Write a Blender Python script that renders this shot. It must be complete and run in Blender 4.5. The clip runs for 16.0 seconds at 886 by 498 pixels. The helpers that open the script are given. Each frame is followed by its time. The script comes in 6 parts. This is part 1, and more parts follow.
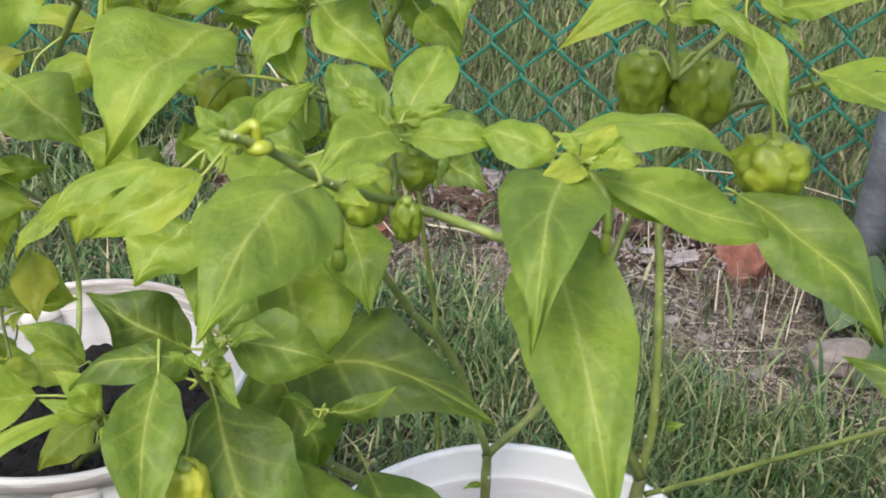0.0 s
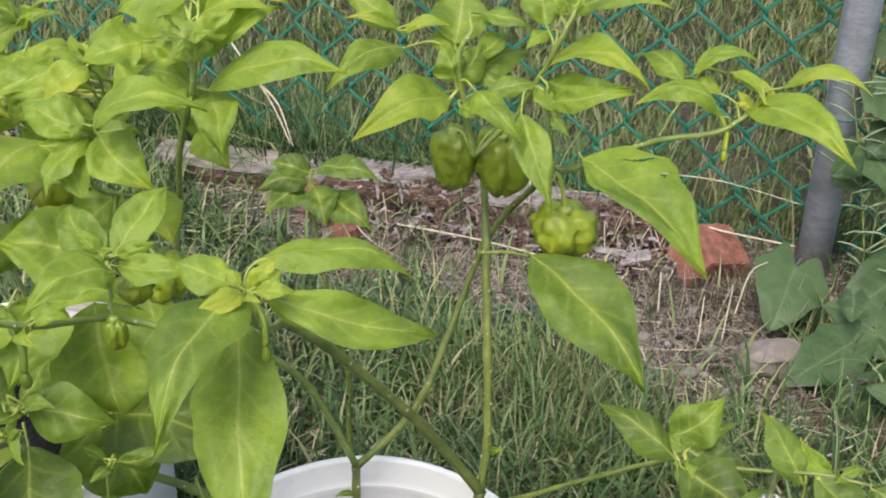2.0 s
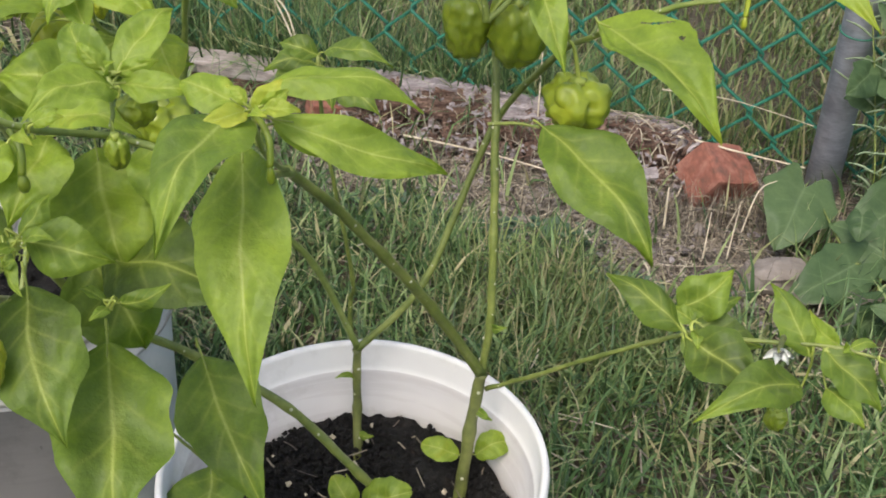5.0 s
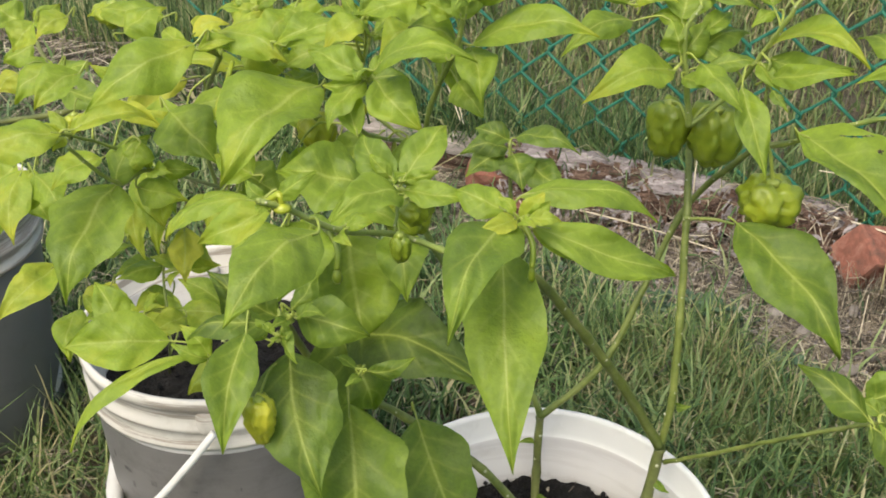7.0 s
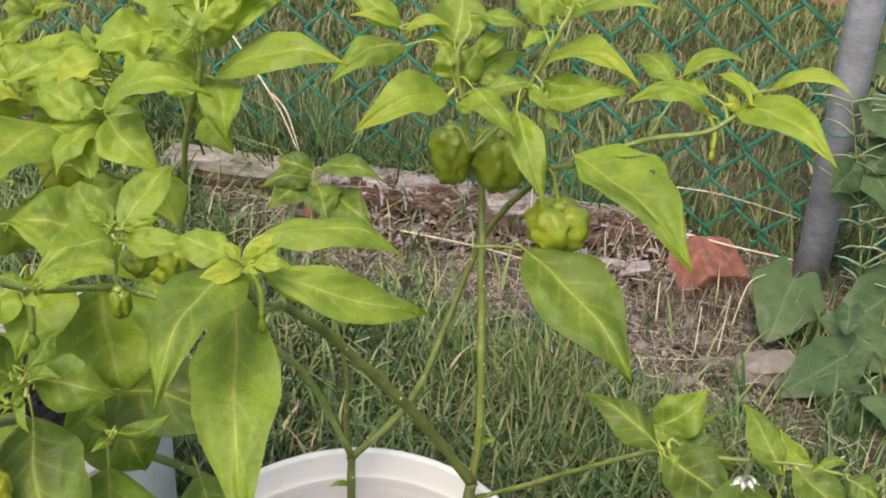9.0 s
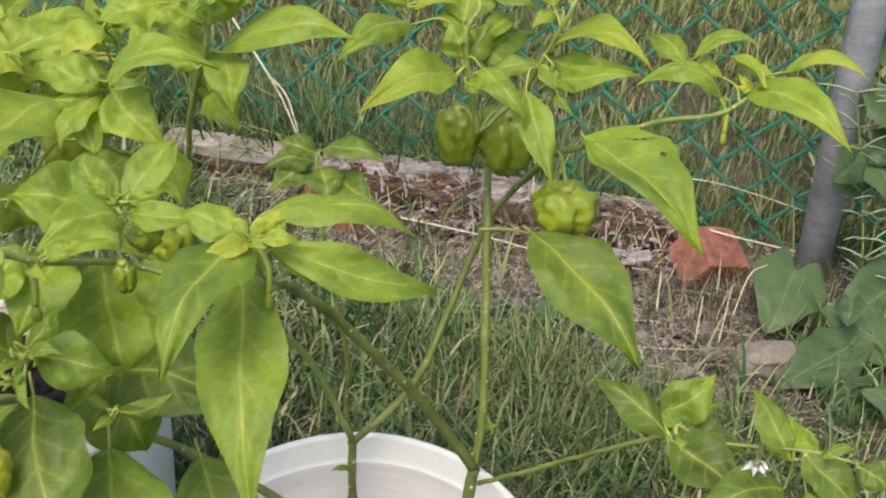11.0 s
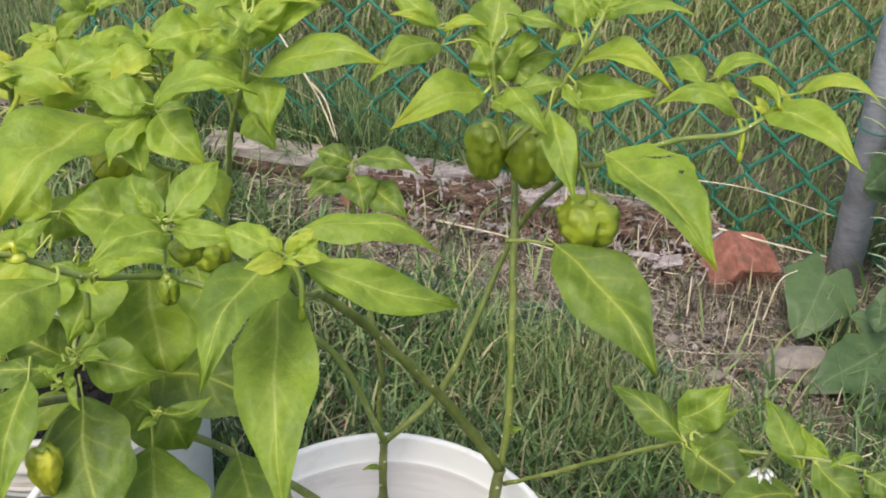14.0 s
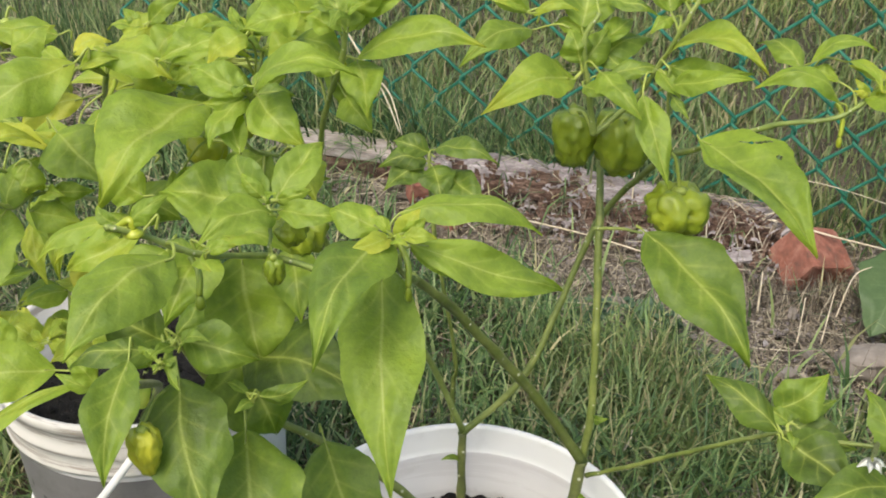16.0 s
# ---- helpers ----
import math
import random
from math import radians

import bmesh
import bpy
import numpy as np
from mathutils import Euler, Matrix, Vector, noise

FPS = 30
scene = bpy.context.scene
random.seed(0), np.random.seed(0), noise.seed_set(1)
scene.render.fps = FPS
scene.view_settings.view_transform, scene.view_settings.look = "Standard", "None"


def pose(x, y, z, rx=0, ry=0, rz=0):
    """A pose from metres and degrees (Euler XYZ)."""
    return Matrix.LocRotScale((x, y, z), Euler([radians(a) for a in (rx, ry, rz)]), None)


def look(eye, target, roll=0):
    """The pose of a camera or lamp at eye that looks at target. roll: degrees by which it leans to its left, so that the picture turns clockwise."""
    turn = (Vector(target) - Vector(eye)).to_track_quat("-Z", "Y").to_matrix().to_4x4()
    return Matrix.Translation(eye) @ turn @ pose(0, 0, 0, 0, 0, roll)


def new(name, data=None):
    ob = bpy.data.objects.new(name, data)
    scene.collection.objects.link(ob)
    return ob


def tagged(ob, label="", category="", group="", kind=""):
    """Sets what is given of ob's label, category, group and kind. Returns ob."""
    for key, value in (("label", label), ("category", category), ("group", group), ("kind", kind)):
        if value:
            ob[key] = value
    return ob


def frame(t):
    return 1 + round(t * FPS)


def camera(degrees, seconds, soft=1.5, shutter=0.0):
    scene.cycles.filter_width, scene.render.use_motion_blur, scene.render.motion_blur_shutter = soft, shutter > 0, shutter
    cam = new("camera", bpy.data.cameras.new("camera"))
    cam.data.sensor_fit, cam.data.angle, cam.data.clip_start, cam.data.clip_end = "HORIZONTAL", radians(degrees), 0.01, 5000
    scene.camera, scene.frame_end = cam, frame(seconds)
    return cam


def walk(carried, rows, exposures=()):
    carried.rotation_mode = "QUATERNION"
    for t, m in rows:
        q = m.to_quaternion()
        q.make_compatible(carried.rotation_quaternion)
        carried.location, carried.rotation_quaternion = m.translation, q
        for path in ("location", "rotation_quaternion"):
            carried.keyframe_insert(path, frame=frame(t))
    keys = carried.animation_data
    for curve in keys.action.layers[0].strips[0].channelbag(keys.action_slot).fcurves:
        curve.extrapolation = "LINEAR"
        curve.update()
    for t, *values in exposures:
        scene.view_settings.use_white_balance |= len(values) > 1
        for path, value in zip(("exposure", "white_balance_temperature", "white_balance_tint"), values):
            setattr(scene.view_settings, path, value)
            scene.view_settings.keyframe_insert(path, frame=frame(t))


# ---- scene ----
# camera and its path
cam = camera(43.56, 16.0, soft=1.8, shutter=0.2)
walk(cam, [
    (0.0, pose(0.0012, 0.0006, 0.9499, 60.83, -1.21, 0.01)),
    (0.5, pose(0.0520, -0.0152, 0.9936, 59.80, -1.19, 2.54)),
    (1.0, pose(0.1066, -0.0386, 1.0333, 58.98, -0.02, 4.03)),
    (1.5, pose(0.1346, -0.0509, 1.0545, 58.34, 0.28, 3.39)),
    (2.0, pose(0.1596, -0.0589, 1.0614, 58.91, 0.15, 2.46)),
    (2.5, pose(0.1902, -0.0682, 1.0822, 59.75, 0.56, 1.55)),
    (3.0, pose(0.1960, -0.0762, 1.0806, 59.92, -0.09, 0.90)),
    (3.2, pose(0.1941, -0.0736, 1.0755, 59.64, -0.35, 0.76)),
    (5.3, pose(0.1488, -0.0755, 1.0060, 55.23, -1.50, 4.72)),
    (5.5, pose(0.1420, -0.0764, 1.0028, 54.98, -1.61, 5.60)),
    (6.0, pose(0.1203, -0.0839, 0.9896, 56.33, -1.53, 7.08)),
    (6.5, pose(0.0970, -0.1100, 1.0376, 57.61, -1.24, 8.94)),
    (7.0, pose(0.1015, -0.1356, 1.0693, 58.58, -0.00, 10.18)),
    (7.5, pose(0.1132, -0.1403, 1.0762, 58.62, 1.10, 9.51)),
    (8.0, pose(0.1349, -0.1259, 1.0657, 58.42, 0.87, 7.39)),
    (8.5, pose(0.1591, -0.1062, 1.0582, 58.97, 0.20, 4.76)),
    (8.7, pose(0.1688, -0.0981, 1.0600, 59.69, -0.09, 3.79)),
    (10.8, pose(0.1656, -0.0710, 1.0412, 59.86, -1.81, 2.64)),
    (11.0, pose(0.1618, -0.0836, 1.0482, 59.29, -1.34, 3.51)),
    (11.5, pose(0.1495, -0.1215, 1.0677, 58.10, -0.72, 6.05)),
    (12.0, pose(0.1343, -0.1605, 1.1046, 57.66, -0.82, 8.68)),
    (12.5, pose(0.1339, -0.1418, 1.0884, 58.29, -0.02, 8.97)),
    (13.0, pose(0.1481, -0.1163, 1.0805, 58.77, -0.18, 8.26)),
    (13.5, pose(0.1669, -0.1122, 1.0793, 59.16, -0.18, 7.18)),
    (14.0, pose(0.1714, -0.1081, 1.0755, 59.09, -0.71, 5.46)),
    (14.5, pose(0.1774, -0.1054, 1.0793, 58.79, -1.12, 4.30)),
    (15.0, pose(0.1794, -0.1064, 1.0816, 58.73, -0.76, 4.90)),
    (15.5, pose(0.1602, -0.1054, 1.0768, 58.76, -0.31, 6.51)),
    (16.0, pose(0.1430, -0.1112, 1.0644, 59.05, 0.34, 7.82)),
], exposures=[
    (0.0, 1.0, 6050, 10.0), (1.0, 1.0, 6250, 10.0), (3.0, 1.0, 6250, 9.0), (5.5, 0.94, 6450, 10.0), (6.0, 0.94, 6500, 7.0),
    (6.5, 0.94, 6550, 4.0), (7.0, 0.97, 6750, 5.0), (8.0, 1.0, 6800, 10.0), (8.5, 1.0, 6800, 11.0), (11.0, 0.98, 6600, 8.0),
    (12.0, 0.95, 6550, 6.0), (12.5, 0.97, 6600, 6.0), (13.5, 1.0, 6500, 8.0), (14.5, 1.0, 6350, 9.0), (16.0, 1.0, 6550, 6.0)])

# world, sun
SUN_EL, SUN_AZ = radians(58), radians(200)
world = bpy.data.worlds.new("sky")
scene.world = world
world.use_nodes = True
wn = world.node_tree
sky = wn.nodes.new("ShaderNodeTexSky")
sky.sky_type, sky.sun_disc, sky.sun_elevation, sky.sun_rotation = "NISHITA", False, SUN_EL, SUN_AZ
sky.dust_density, sky.air_density, sky.ozone_density = 4.0, 1.0, 0.6
wn.links.new(sky.outputs[0], wn.nodes["Background"].inputs[0])
wn.nodes["Background"].inputs[1].default_value = 0.13
lamp = bpy.data.lights.new("sun", "SUN")
lamp.energy, lamp.angle, lamp.color = 1.3, radians(30), (1.0, 0.95, 0.86)
sun = new("sun", lamp)
sun_from = Vector((math.sin(SUN_AZ) * math.cos(SUN_EL), math.cos(SUN_AZ) * math.cos(SUN_EL), math.sin(SUN_EL)))
sun.matrix_world = look(sun_from * 20, (0, 0, 0))
scene.view_settings.exposure = 1.0

rng = random.Random(7)


# ---------- materials ----------
def shader(name):
    m = bpy.data.materials.new(name)
    m.use_nodes = True
    t = m.node_tree
    return m, t, t.nodes["Principled BSDF"]


def node(t, kind, **values):
    n = t.nodes.new(kind)
    for k, v in values.items():
        if k in n.inputs.keys():
            n.inputs[k].default_value = v
    return n


def ramp(t, source, stops):
    r = t.nodes.new("ShaderNodeValToRGB")
    e = r.color_ramp.elements
    e[0].position, e[0].color = stops[0][0], (*stops[0][1], 1)
    e[1].position, e[1].color = stops[-1][0], (*stops[-1][1], 1)
    for p, c in stops[1:-1]:
        x = e.new(p)
        x.color = (*c, 1)
    t.links.new(source, r.inputs[0])
    return r.outputs[0]


def coords(t):
    return t.nodes.new("ShaderNodeTexCoord").outputs["Object"]


def noise_of(t, scale, detail=4.0, vec=None, rough=0.6):
    n = node(t, "ShaderNodeTexNoise", Scale=scale, Detail=detail, Roughness=rough)
    t.links.new(vec if vec is not None else coords(t), n.inputs["Vector"])
    return n.outputs["Fac"]


def mixed(t, fac, a, b, mode="MIX"):
    n = t.nodes.new("ShaderNodeMix")
    n.data_type, n.blend_type = "RGBA", mode
    for s, v in ((n.inputs[0], fac), (n.inputs[6], a), (n.inputs[7], b)):
        if isinstance(v, (int, float)):
            s.default_value = v
        elif isinstance(v, tuple):
            s.default_value = (*v, 1)
        else:
            t.links.new(v, s)
    return n.outputs[2]


def maths(t, op, a, b=0.0, c=0.0):
    n = t.nodes.new("ShaderNodeMath")
    n.operation = op
    for s, v in zip(n.inputs, (a, b, c)):
        if isinstance(v, (int, float)):
            s.default_value = v
        else:
            t.links.new(v, s)
    return n.outputs[0]


def bump(t, bsdf, height, strength, distance=0.002):
    b = node(t, "ShaderNodeBump", Strength=strength, Distance=distance)
    t.links.new(height, b.inputs["Height"])
    t.links.new(b.outputs[0], bsdf.inputs["Normal"])


def mottled(name, stops, scale, rough, bump_scale=0.0, bump_strength=0.3, metal=0.0, fine=None, distance=0.002):
    m, t, b = shader(name)
    col = ramp(t, noise_of(t, scale, 6.0), stops)
    if fine:
        col = mixed(t, 0.55, col, ramp(t, noise_of(t, fine, 3.0), [(0.3, (0.62, 0.62, 0.62)), (0.7, (1.0, 1.0, 1.0))]), "MULTIPLY")
    t.links.new(col, b.inputs["Base Color"])
    b.inputs["Roughness"].default_value, b.inputs["Metallic"].default_value = rough, metal
    if bump_scale:
        bump(t, b, noise_of(t, bump_scale, 5.0), bump_strength, distance)
    return m


def leaf_material(name, low, high, pale, glow=0.40, veins=True, spec=0.38, relief=0.75, yellowed=(0.36, 0.42, 0.060)):
    """Thin leaf: veined upper face, light passing through; tone varies leaf by leaf (colour attribute 'tone')."""
    m, t, b = shader(name)
    uv = t.nodes.new("ShaderNodeUVMap").outputs[0]
    sep = t.nodes.new("ShaderNodeSeparateXYZ")
    t.links.new(uv, sep.inputs[0])
    across = maths(t, "ABSOLUTE", maths(t, "SUBTRACT", sep.outputs[0], 0.5))
    tone = t.nodes.new("ShaderNodeAttribute")
    tone.attribute_name = "tone"
    patch = noise_of(t, 24.0, 5.0, rough=0.7)
    fac = maths(t, "ADD", tone.outputs["Fac"], maths(t, "MULTIPLY", maths(t, "SUBTRACT", patch, 0.5), 0.95))
    fac = maths(t, "ADD", fac, maths(t, "MULTIPLY", maths(t, "SUBTRACT", noise_of(t, 9.0, 2.0), 0.5), 0.45))
    fac = maths(t, "ADD", fac, maths(t, "MULTIPLY", maths(t, "MAXIMUM", maths(t, "SUBTRACT", sep.outputs[1], 0.74), 0.0), 0.7))
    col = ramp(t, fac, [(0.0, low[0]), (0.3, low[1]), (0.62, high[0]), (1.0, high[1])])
    if veins:
        wob = maths(t, "MULTIPLY", maths(t, "SUBTRACT", noise_of(t, 60.0, 2.0), 0.5), 0.05)
        rib = maths(t, "SUBTRACT", 1.0, maths(t, "MULTIPLY", across, 34.0))
        rib = maths(t, "MAXIMUM", rib, 0.0)
        bow = maths(t, "MULTIPLY", maths(t, "POWER", across, 0.8), 0.42)
        slant = maths(t, "SUBTRACT", maths(t, "ADD", sep.outputs[1], wob), bow)
        comb = maths(t, "ABSOLUTE", maths(t, "SUBTRACT", maths(t, "FRACT", maths(t, "MULTIPLY", slant, 5.2)), 0.5))
        side = maths(t, "MAXIMUM", maths(t, "SUBTRACT", 1.0, maths(t, "MULTIPLY", comb, 10.0)), 0.0)
        side = maths(t, "MULTIPLY", side, maths(t, "SUBTRACT", 0.36, maths(t, "MULTIPLY", across, 0.7)))
        vein = maths(t, "MINIMUM", maths(t, "ADD", rib, side), 1.0)
        band = maths(t, "MAXIMUM", maths(t, "SUBTRACT", 1.0, maths(t, "MULTIPLY", across, 8.0)), 0.0)
        band = maths(t, "MAXIMUM", band, maths(t, "MULTIPLY", maths(t, "MAXIMUM", maths(t, "SUBTRACT", 1.0, maths(t, "MULTIPLY", comb, 4.0)), 0.0), maths(t, "SUBTRACT", 0.52, across)))
        band = maths(t, "MULTIPLY", band, noise_of(t, 35.0, 3.0))
        col = mixed(t, maths(t, "MULTIPLY", band, 0.75), col, yellowed)
        col = mixed(t, maths(t, "MULTIPLY", vein, 0.60), col, pale)
        col = mixed(t, 0.35, col, ramp(t, noise_of(t, 240.0, 3.0), [(0.3, (0.72, 0.74, 0.70)), (0.7, (1.15, 1.12, 1.1))]), "MULTIPLY")
        quilt = maths(t, "ADD", maths(t, "MULTIPLY", comb, 0.12), noise_of(t, 60.0, 4.0))
        bump(t, b, quilt, relief, 0.0045)
    t.links.new(col, b.inputs["Base Color"])
    b.inputs["Roughness"].default_value = 0.5
    b.inputs["Specular IOR Level"].default_value = spec
    tr = t.nodes.new("ShaderNodeBsdfTranslucent")
    t.links.new(mixed(t, 1.0, col, (1.28, 1.3, 0.56), "MULTIPLY"), tr.inputs[0])
    mx = node(t, "ShaderNodeMixShader", Fac=glow)
    t.links.new(b.outputs[0], mx.inputs[1])
    t.links.new(tr.outputs[0], mx.inputs[2])
    t.links.new(mx.outputs[0], t.nodes["Material Output"].inputs[0])
    return m


LEAF = leaf_material("pepper_leaf", ((0.072, 0.110, 0.021), (0.140, 0.214, 0.028)), ((0.262, 0.358, 0.038), (0.48, 0.48, 0.056)), (0.46, 0.51, 0.15))
VINE = leaf_material("vine_leaf", ((0.034, 0.064, 0.025), (0.064, 0.108, 0.043)), ((0.094, 0.146, 0.060), (0.13, 0.185, 0.075)), (0.17, 0.235, 0.115), 0.25, spec=0.25, relief=0.25, yellowed=(0.12, 0.17, 0.075))


def blade_material(name, stops, glow=0.25):
    m, t, b = shader(name)
    g = t.nodes.new("ShaderNodeNewGeometry")
    col = ramp(t, g.outputs["Random Per Island"], stops)
    col = mixed(t, 0.4, col, ramp(t, noise_of(t, 4.0, 3.0), [(0.3, (0.55, 0.6, 0.55)), (0.7, (1.15, 1.1, 0.9))]), "MULTIPLY")
    t.links.new(col, b.inputs["Base Color"])
    b.inputs["Roughness"].default_value = 0.55
    tr = t.nodes.new("ShaderNodeBsdfTranslucent")
    t.links.new(col, tr.inputs[0])
    mx = node(t, "ShaderNodeMixShader", Fac=glow)
    t.links.new(b.outputs[0], mx.inputs[1])
    t.links.new(tr.outputs[0], mx.inputs[2])
    t.links.new(mx.outputs[0], t.nodes["Material Output"].inputs[0])
    return m


GRASS = blade_material("grass_blade", [(0.0, (0.030, 0.060, 0.021)), (0.35, (0.080, 0.155, 0.048)), (0.66, (0.158, 0.246, 0.084)), (0.87, (0.275, 0.338, 0.135)), (0.95, (0.43, 0.39, 0.22))])
FARGRASS = blade_material("dry_lawn_blade", [(0.0, (0.086, 0.142, 0.044)), (0.38, (0.160, 0.226, 0.070)), (0.72, (0.248, 0.300, 0.106)), (0.86, (0.29, 0.262, 0.132)), (1.0, (0.43, 0.37, 0.21))])
CLOVER = blade_material("small_weed_leaf", [(0.0, (0.045, 0.088, 0.050)), (0.5, (0.085, 0.145, 0.085)), (1.0, (0.14, 0.20, 0.12))])
STRAW = blade_material("straw", [(0.0, (0.050, 0.037, 0.030)), (0.42, (0.148, 0.119, 0.092)), (0.78, (0.29, 0.242, 0.186)), (1.0, (0.53, 0.47, 0.36))], 0.1)
STEM = mottled("green_stem", [(0.3, (0.078, 0.088, 0.024)), (0.5, (0.135, 0.152, 0.036)), (0.7, (0.20, 0.215, 0.060))], 40, 0.5, 220, 0.35, fine=90)
YOUNG_STEM = mottled("young_stem", [(0.3, (0.100, 0.134, 0.026)), (0.5, (0.160, 0.196, 0.038)), (0.7, (0.245, 0.275, 0.068))], 40, 0.45, 220, 0.3, fine=150)
SOFT_STEM = mottled("soft_shoot", [(0.3, (0.16, 0.215, 0.045)), (0.5, (0.235, 0.295, 0.065)), (0.7, (0.34, 0.385, 0.110))], 40, 0.45, 220, 0.3, fine=150)
PETIOLE = mottled("pale_petiole", [(0.3, (0.20, 0.26, 0.035)), (0.7, (0.32, 0.36, 0.07))], 60, 0.45)
FRUIT_M, ft, fb = shader("pepper_skin")
f_tone = ft.nodes.new("ShaderNodeAttribute")
f_tone.attribute_name = "tone"
f_fac = maths(ft, "ADD", f_tone.outputs["Fac"], maths(ft, "MULTIPLY", maths(ft, "SUBTRACT", noise_of(ft, 55.0, 2.0), 0.5), 0.5))
ft.links.new(ramp(ft, f_fac, [(0.0, (0.050, 0.095, 0.010)), (0.35, (0.115, 0.175, 0.014)), (0.65, (0.265, 0.315, 0.022)), (1.0, (0.50, 0.46, 0.04))]), fb.inputs["Base Color"])
fb.inputs["Roughness"].default_value = 0.38
fb.inputs["Subsurface Weight"].default_value = 0.12
fb.inputs["Subsurface Radius"].default_value = (0.006, 0.008, 0.002)
bump(ft, fb, noise_of(ft, 90.0, 2.0), 0.25, 0.004)
PETAL = mottled("white_petal", [(0.3, (0.78, 0.78, 0.70)), (0.7, (0.86, 0.86, 0.80))], 200, 0.6)
VINE_STEM = mottled("grey_green_stem", [(0.3, (0.15, 0.20, 0.10)), (0.7, (0.26, 0.32, 0.19))], 60, 0.6)
SCAR = mottled("leaf_scar", [(0.3, (0.34, 0.34, 0.20)), (0.7, (0.52, 0.52, 0.38))], 90, 0.7)
PALE = mottled("bleached_straw", [(0.3, (0.40, 0.33, 0.22)), (0.7, (0.62, 0.55, 0.42))], 40, 0.8)
PINK = mottled("pink_petal", [(0.3, (0.70, 0.52, 0.70)), (0.7, (0.84, 0.70, 0.83))], 60, 0.6)
PURPLE = mottled("purple_throat", [(0.3, (0.38, 0.14, 0.36)), (0.7, (0.52, 0.24, 0.48))], 80, 0.6)


def plastic(name, base, dirt, dirt_amount, rough=0.42, lines=0.0):
    m, t, b = shader(name)
    spots = ramp(t, noise_of(t, 18.0, 8.0, rough=0.7), [(0.52, (0, 0, 0)), (0.78, (1, 1, 1))])
    smear = ramp(t, noise_of(t, 5.0, 4.0), [(0.35, (0.86, 0.86, 0.86)), (0.7, (1.0, 1.0, 1.0))])
    col = mixed(t, 1.0, base, smear, "MULTIPLY")
    col = mixed(t, maths(t, "MULTIPLY", spots, dirt_amount), col, dirt)
    if lines:
        mp = t.nodes.new("ShaderNodeMapping")
        mp.inputs["Scale"].default_value = (5.0, 5.0, 95.0)
        t.links.new(coords(t), mp.inputs["Vector"])
        scuff = ramp(t, noise_of(t, 1.0, 5.0, mp.outputs[0], 0.65), [(0.50, (0, 0, 0)), (0.56, (1, 1, 1))])
        col = mixed(t, maths(t, "MULTIPLY", scuff, lines), col, dirt)
    t.links.new(col, b.inputs["Base Color"])
    b.inputs["Roughness"].default_value = rough
    bump(t, b, noise_of(t, 30.0, 3.0), 0.06)
    return m


WHITE = plastic("white_plastic", (0.74, 0.72, 0.68), (0.22, 0.18, 0.13), 0.32)
CREAM = plastic("dirty_white_plastic", (0.66, 0.62, 0.56), (0.17, 0.12, 0.085), 0.45, 0.45, 0.6)
# greyer base paints the light falloff inside the bucket; spots and lines are soil stains
LINER = plastic("stained_dimmed_white_plastic", (0.66, 0.63, 0.60), (0.27, 0.22, 0.18), 0.5, 0.5, 0.12)
GREY = plastic("grey_label_print", (0.185, 0.174, 0.168), (0.075, 0.068, 0.062), 0.8, 0.5, 0.10)
DARK = plastic("dark_grey_plastic", (0.17, 0.168, 0.165), (0.08, 0.074, 0.068), 0.5, 0.45)
INK = mottled("dark_ink", [(0.3, (0.075, 0.07, 0.068)), (0.7, (0.15, 0.14, 0.135))], 80, 0.6)
SOIL = mottled("potting_soil", [(0.35, (0.003, 0.0024, 0.0018)), (0.62, (0.009, 0.0066, 0.005)), (0.85, (0.045, 0.032, 0.022))], 85, 0.9, 160, 1.0, distance=0.010)
def streaked(name, stops, rough):
    """Dull zinc coat with fine drawn rings and blotches."""
    m, t, b = shader(name)
    mp = t.nodes.new("ShaderNodeMapping")
    mp.inputs["Scale"].default_value = (1.0, 1.0, 5.0)
    t.links.new(coords(t), mp.inputs["Vector"])
    rings = noise_of(t, 45.0, 6.0, mp.outputs[0], 0.7)
    col = ramp(t, noise_of(t, 16.0, 5.0, rough=0.7), stops)
    col = mixed(t, 0.75, col, ramp(t, rings, [(0.3, (0.62, 0.62, 0.64)), (0.68, (1.12, 1.12, 1.12))]), "MULTIPLY")
    t.links.new(col, b.inputs["Base Color"])
    b.inputs["Roughness"].default_value = rough
    bump(t, b, rings, 0.25)
    return m


ZINC = streaked("galvanised_steel", [(0.3, (0.40, 0.39, 0.43)), (0.55, (0.62, 0.61, 0.66)), (0.75, (0.80, 0.79, 0.83))], 0.5)
WIRE = mottled("green_coated_wire", [(0.3, (0.018, 0.120, 0.076)), (0.7, (0.034, 0.188, 0.116))], 40, 0.5)
BRICK = mottled("red_brick", [(0.25, (0.105, 0.062, 0.046)), (0.5, (0.25, 0.092, 0.060)), (0.8, (0.36, 0.185, 0.135))], 30, 0.9, 150, 0.6, fine=120)
BRICK_PALE = mottled("pinkish_brick", [(0.25, (0.34, 0.150, 0.115)), (0.5, (0.46, 0.215, 0.165)), (0.8, (0.54, 0.30, 0.24))], 8, 0.9, 120, 0.5, fine=60)
MORTAR = mottled("mortar", [(0.3, (0.34, 0.29, 0.26)), (0.7, (0.46, 0.41, 0.37))], 30, 0.95, 90, 0.4)
ROCK = mottled("grey_brown_stone", [(0.25, (0.15, 0.122, 0.10)), (0.55, (0.25, 0.215, 0.182)), (0.8, (0.33, 0.30, 0.265))], 18, 0.9, 90, 0.6, fine=110)


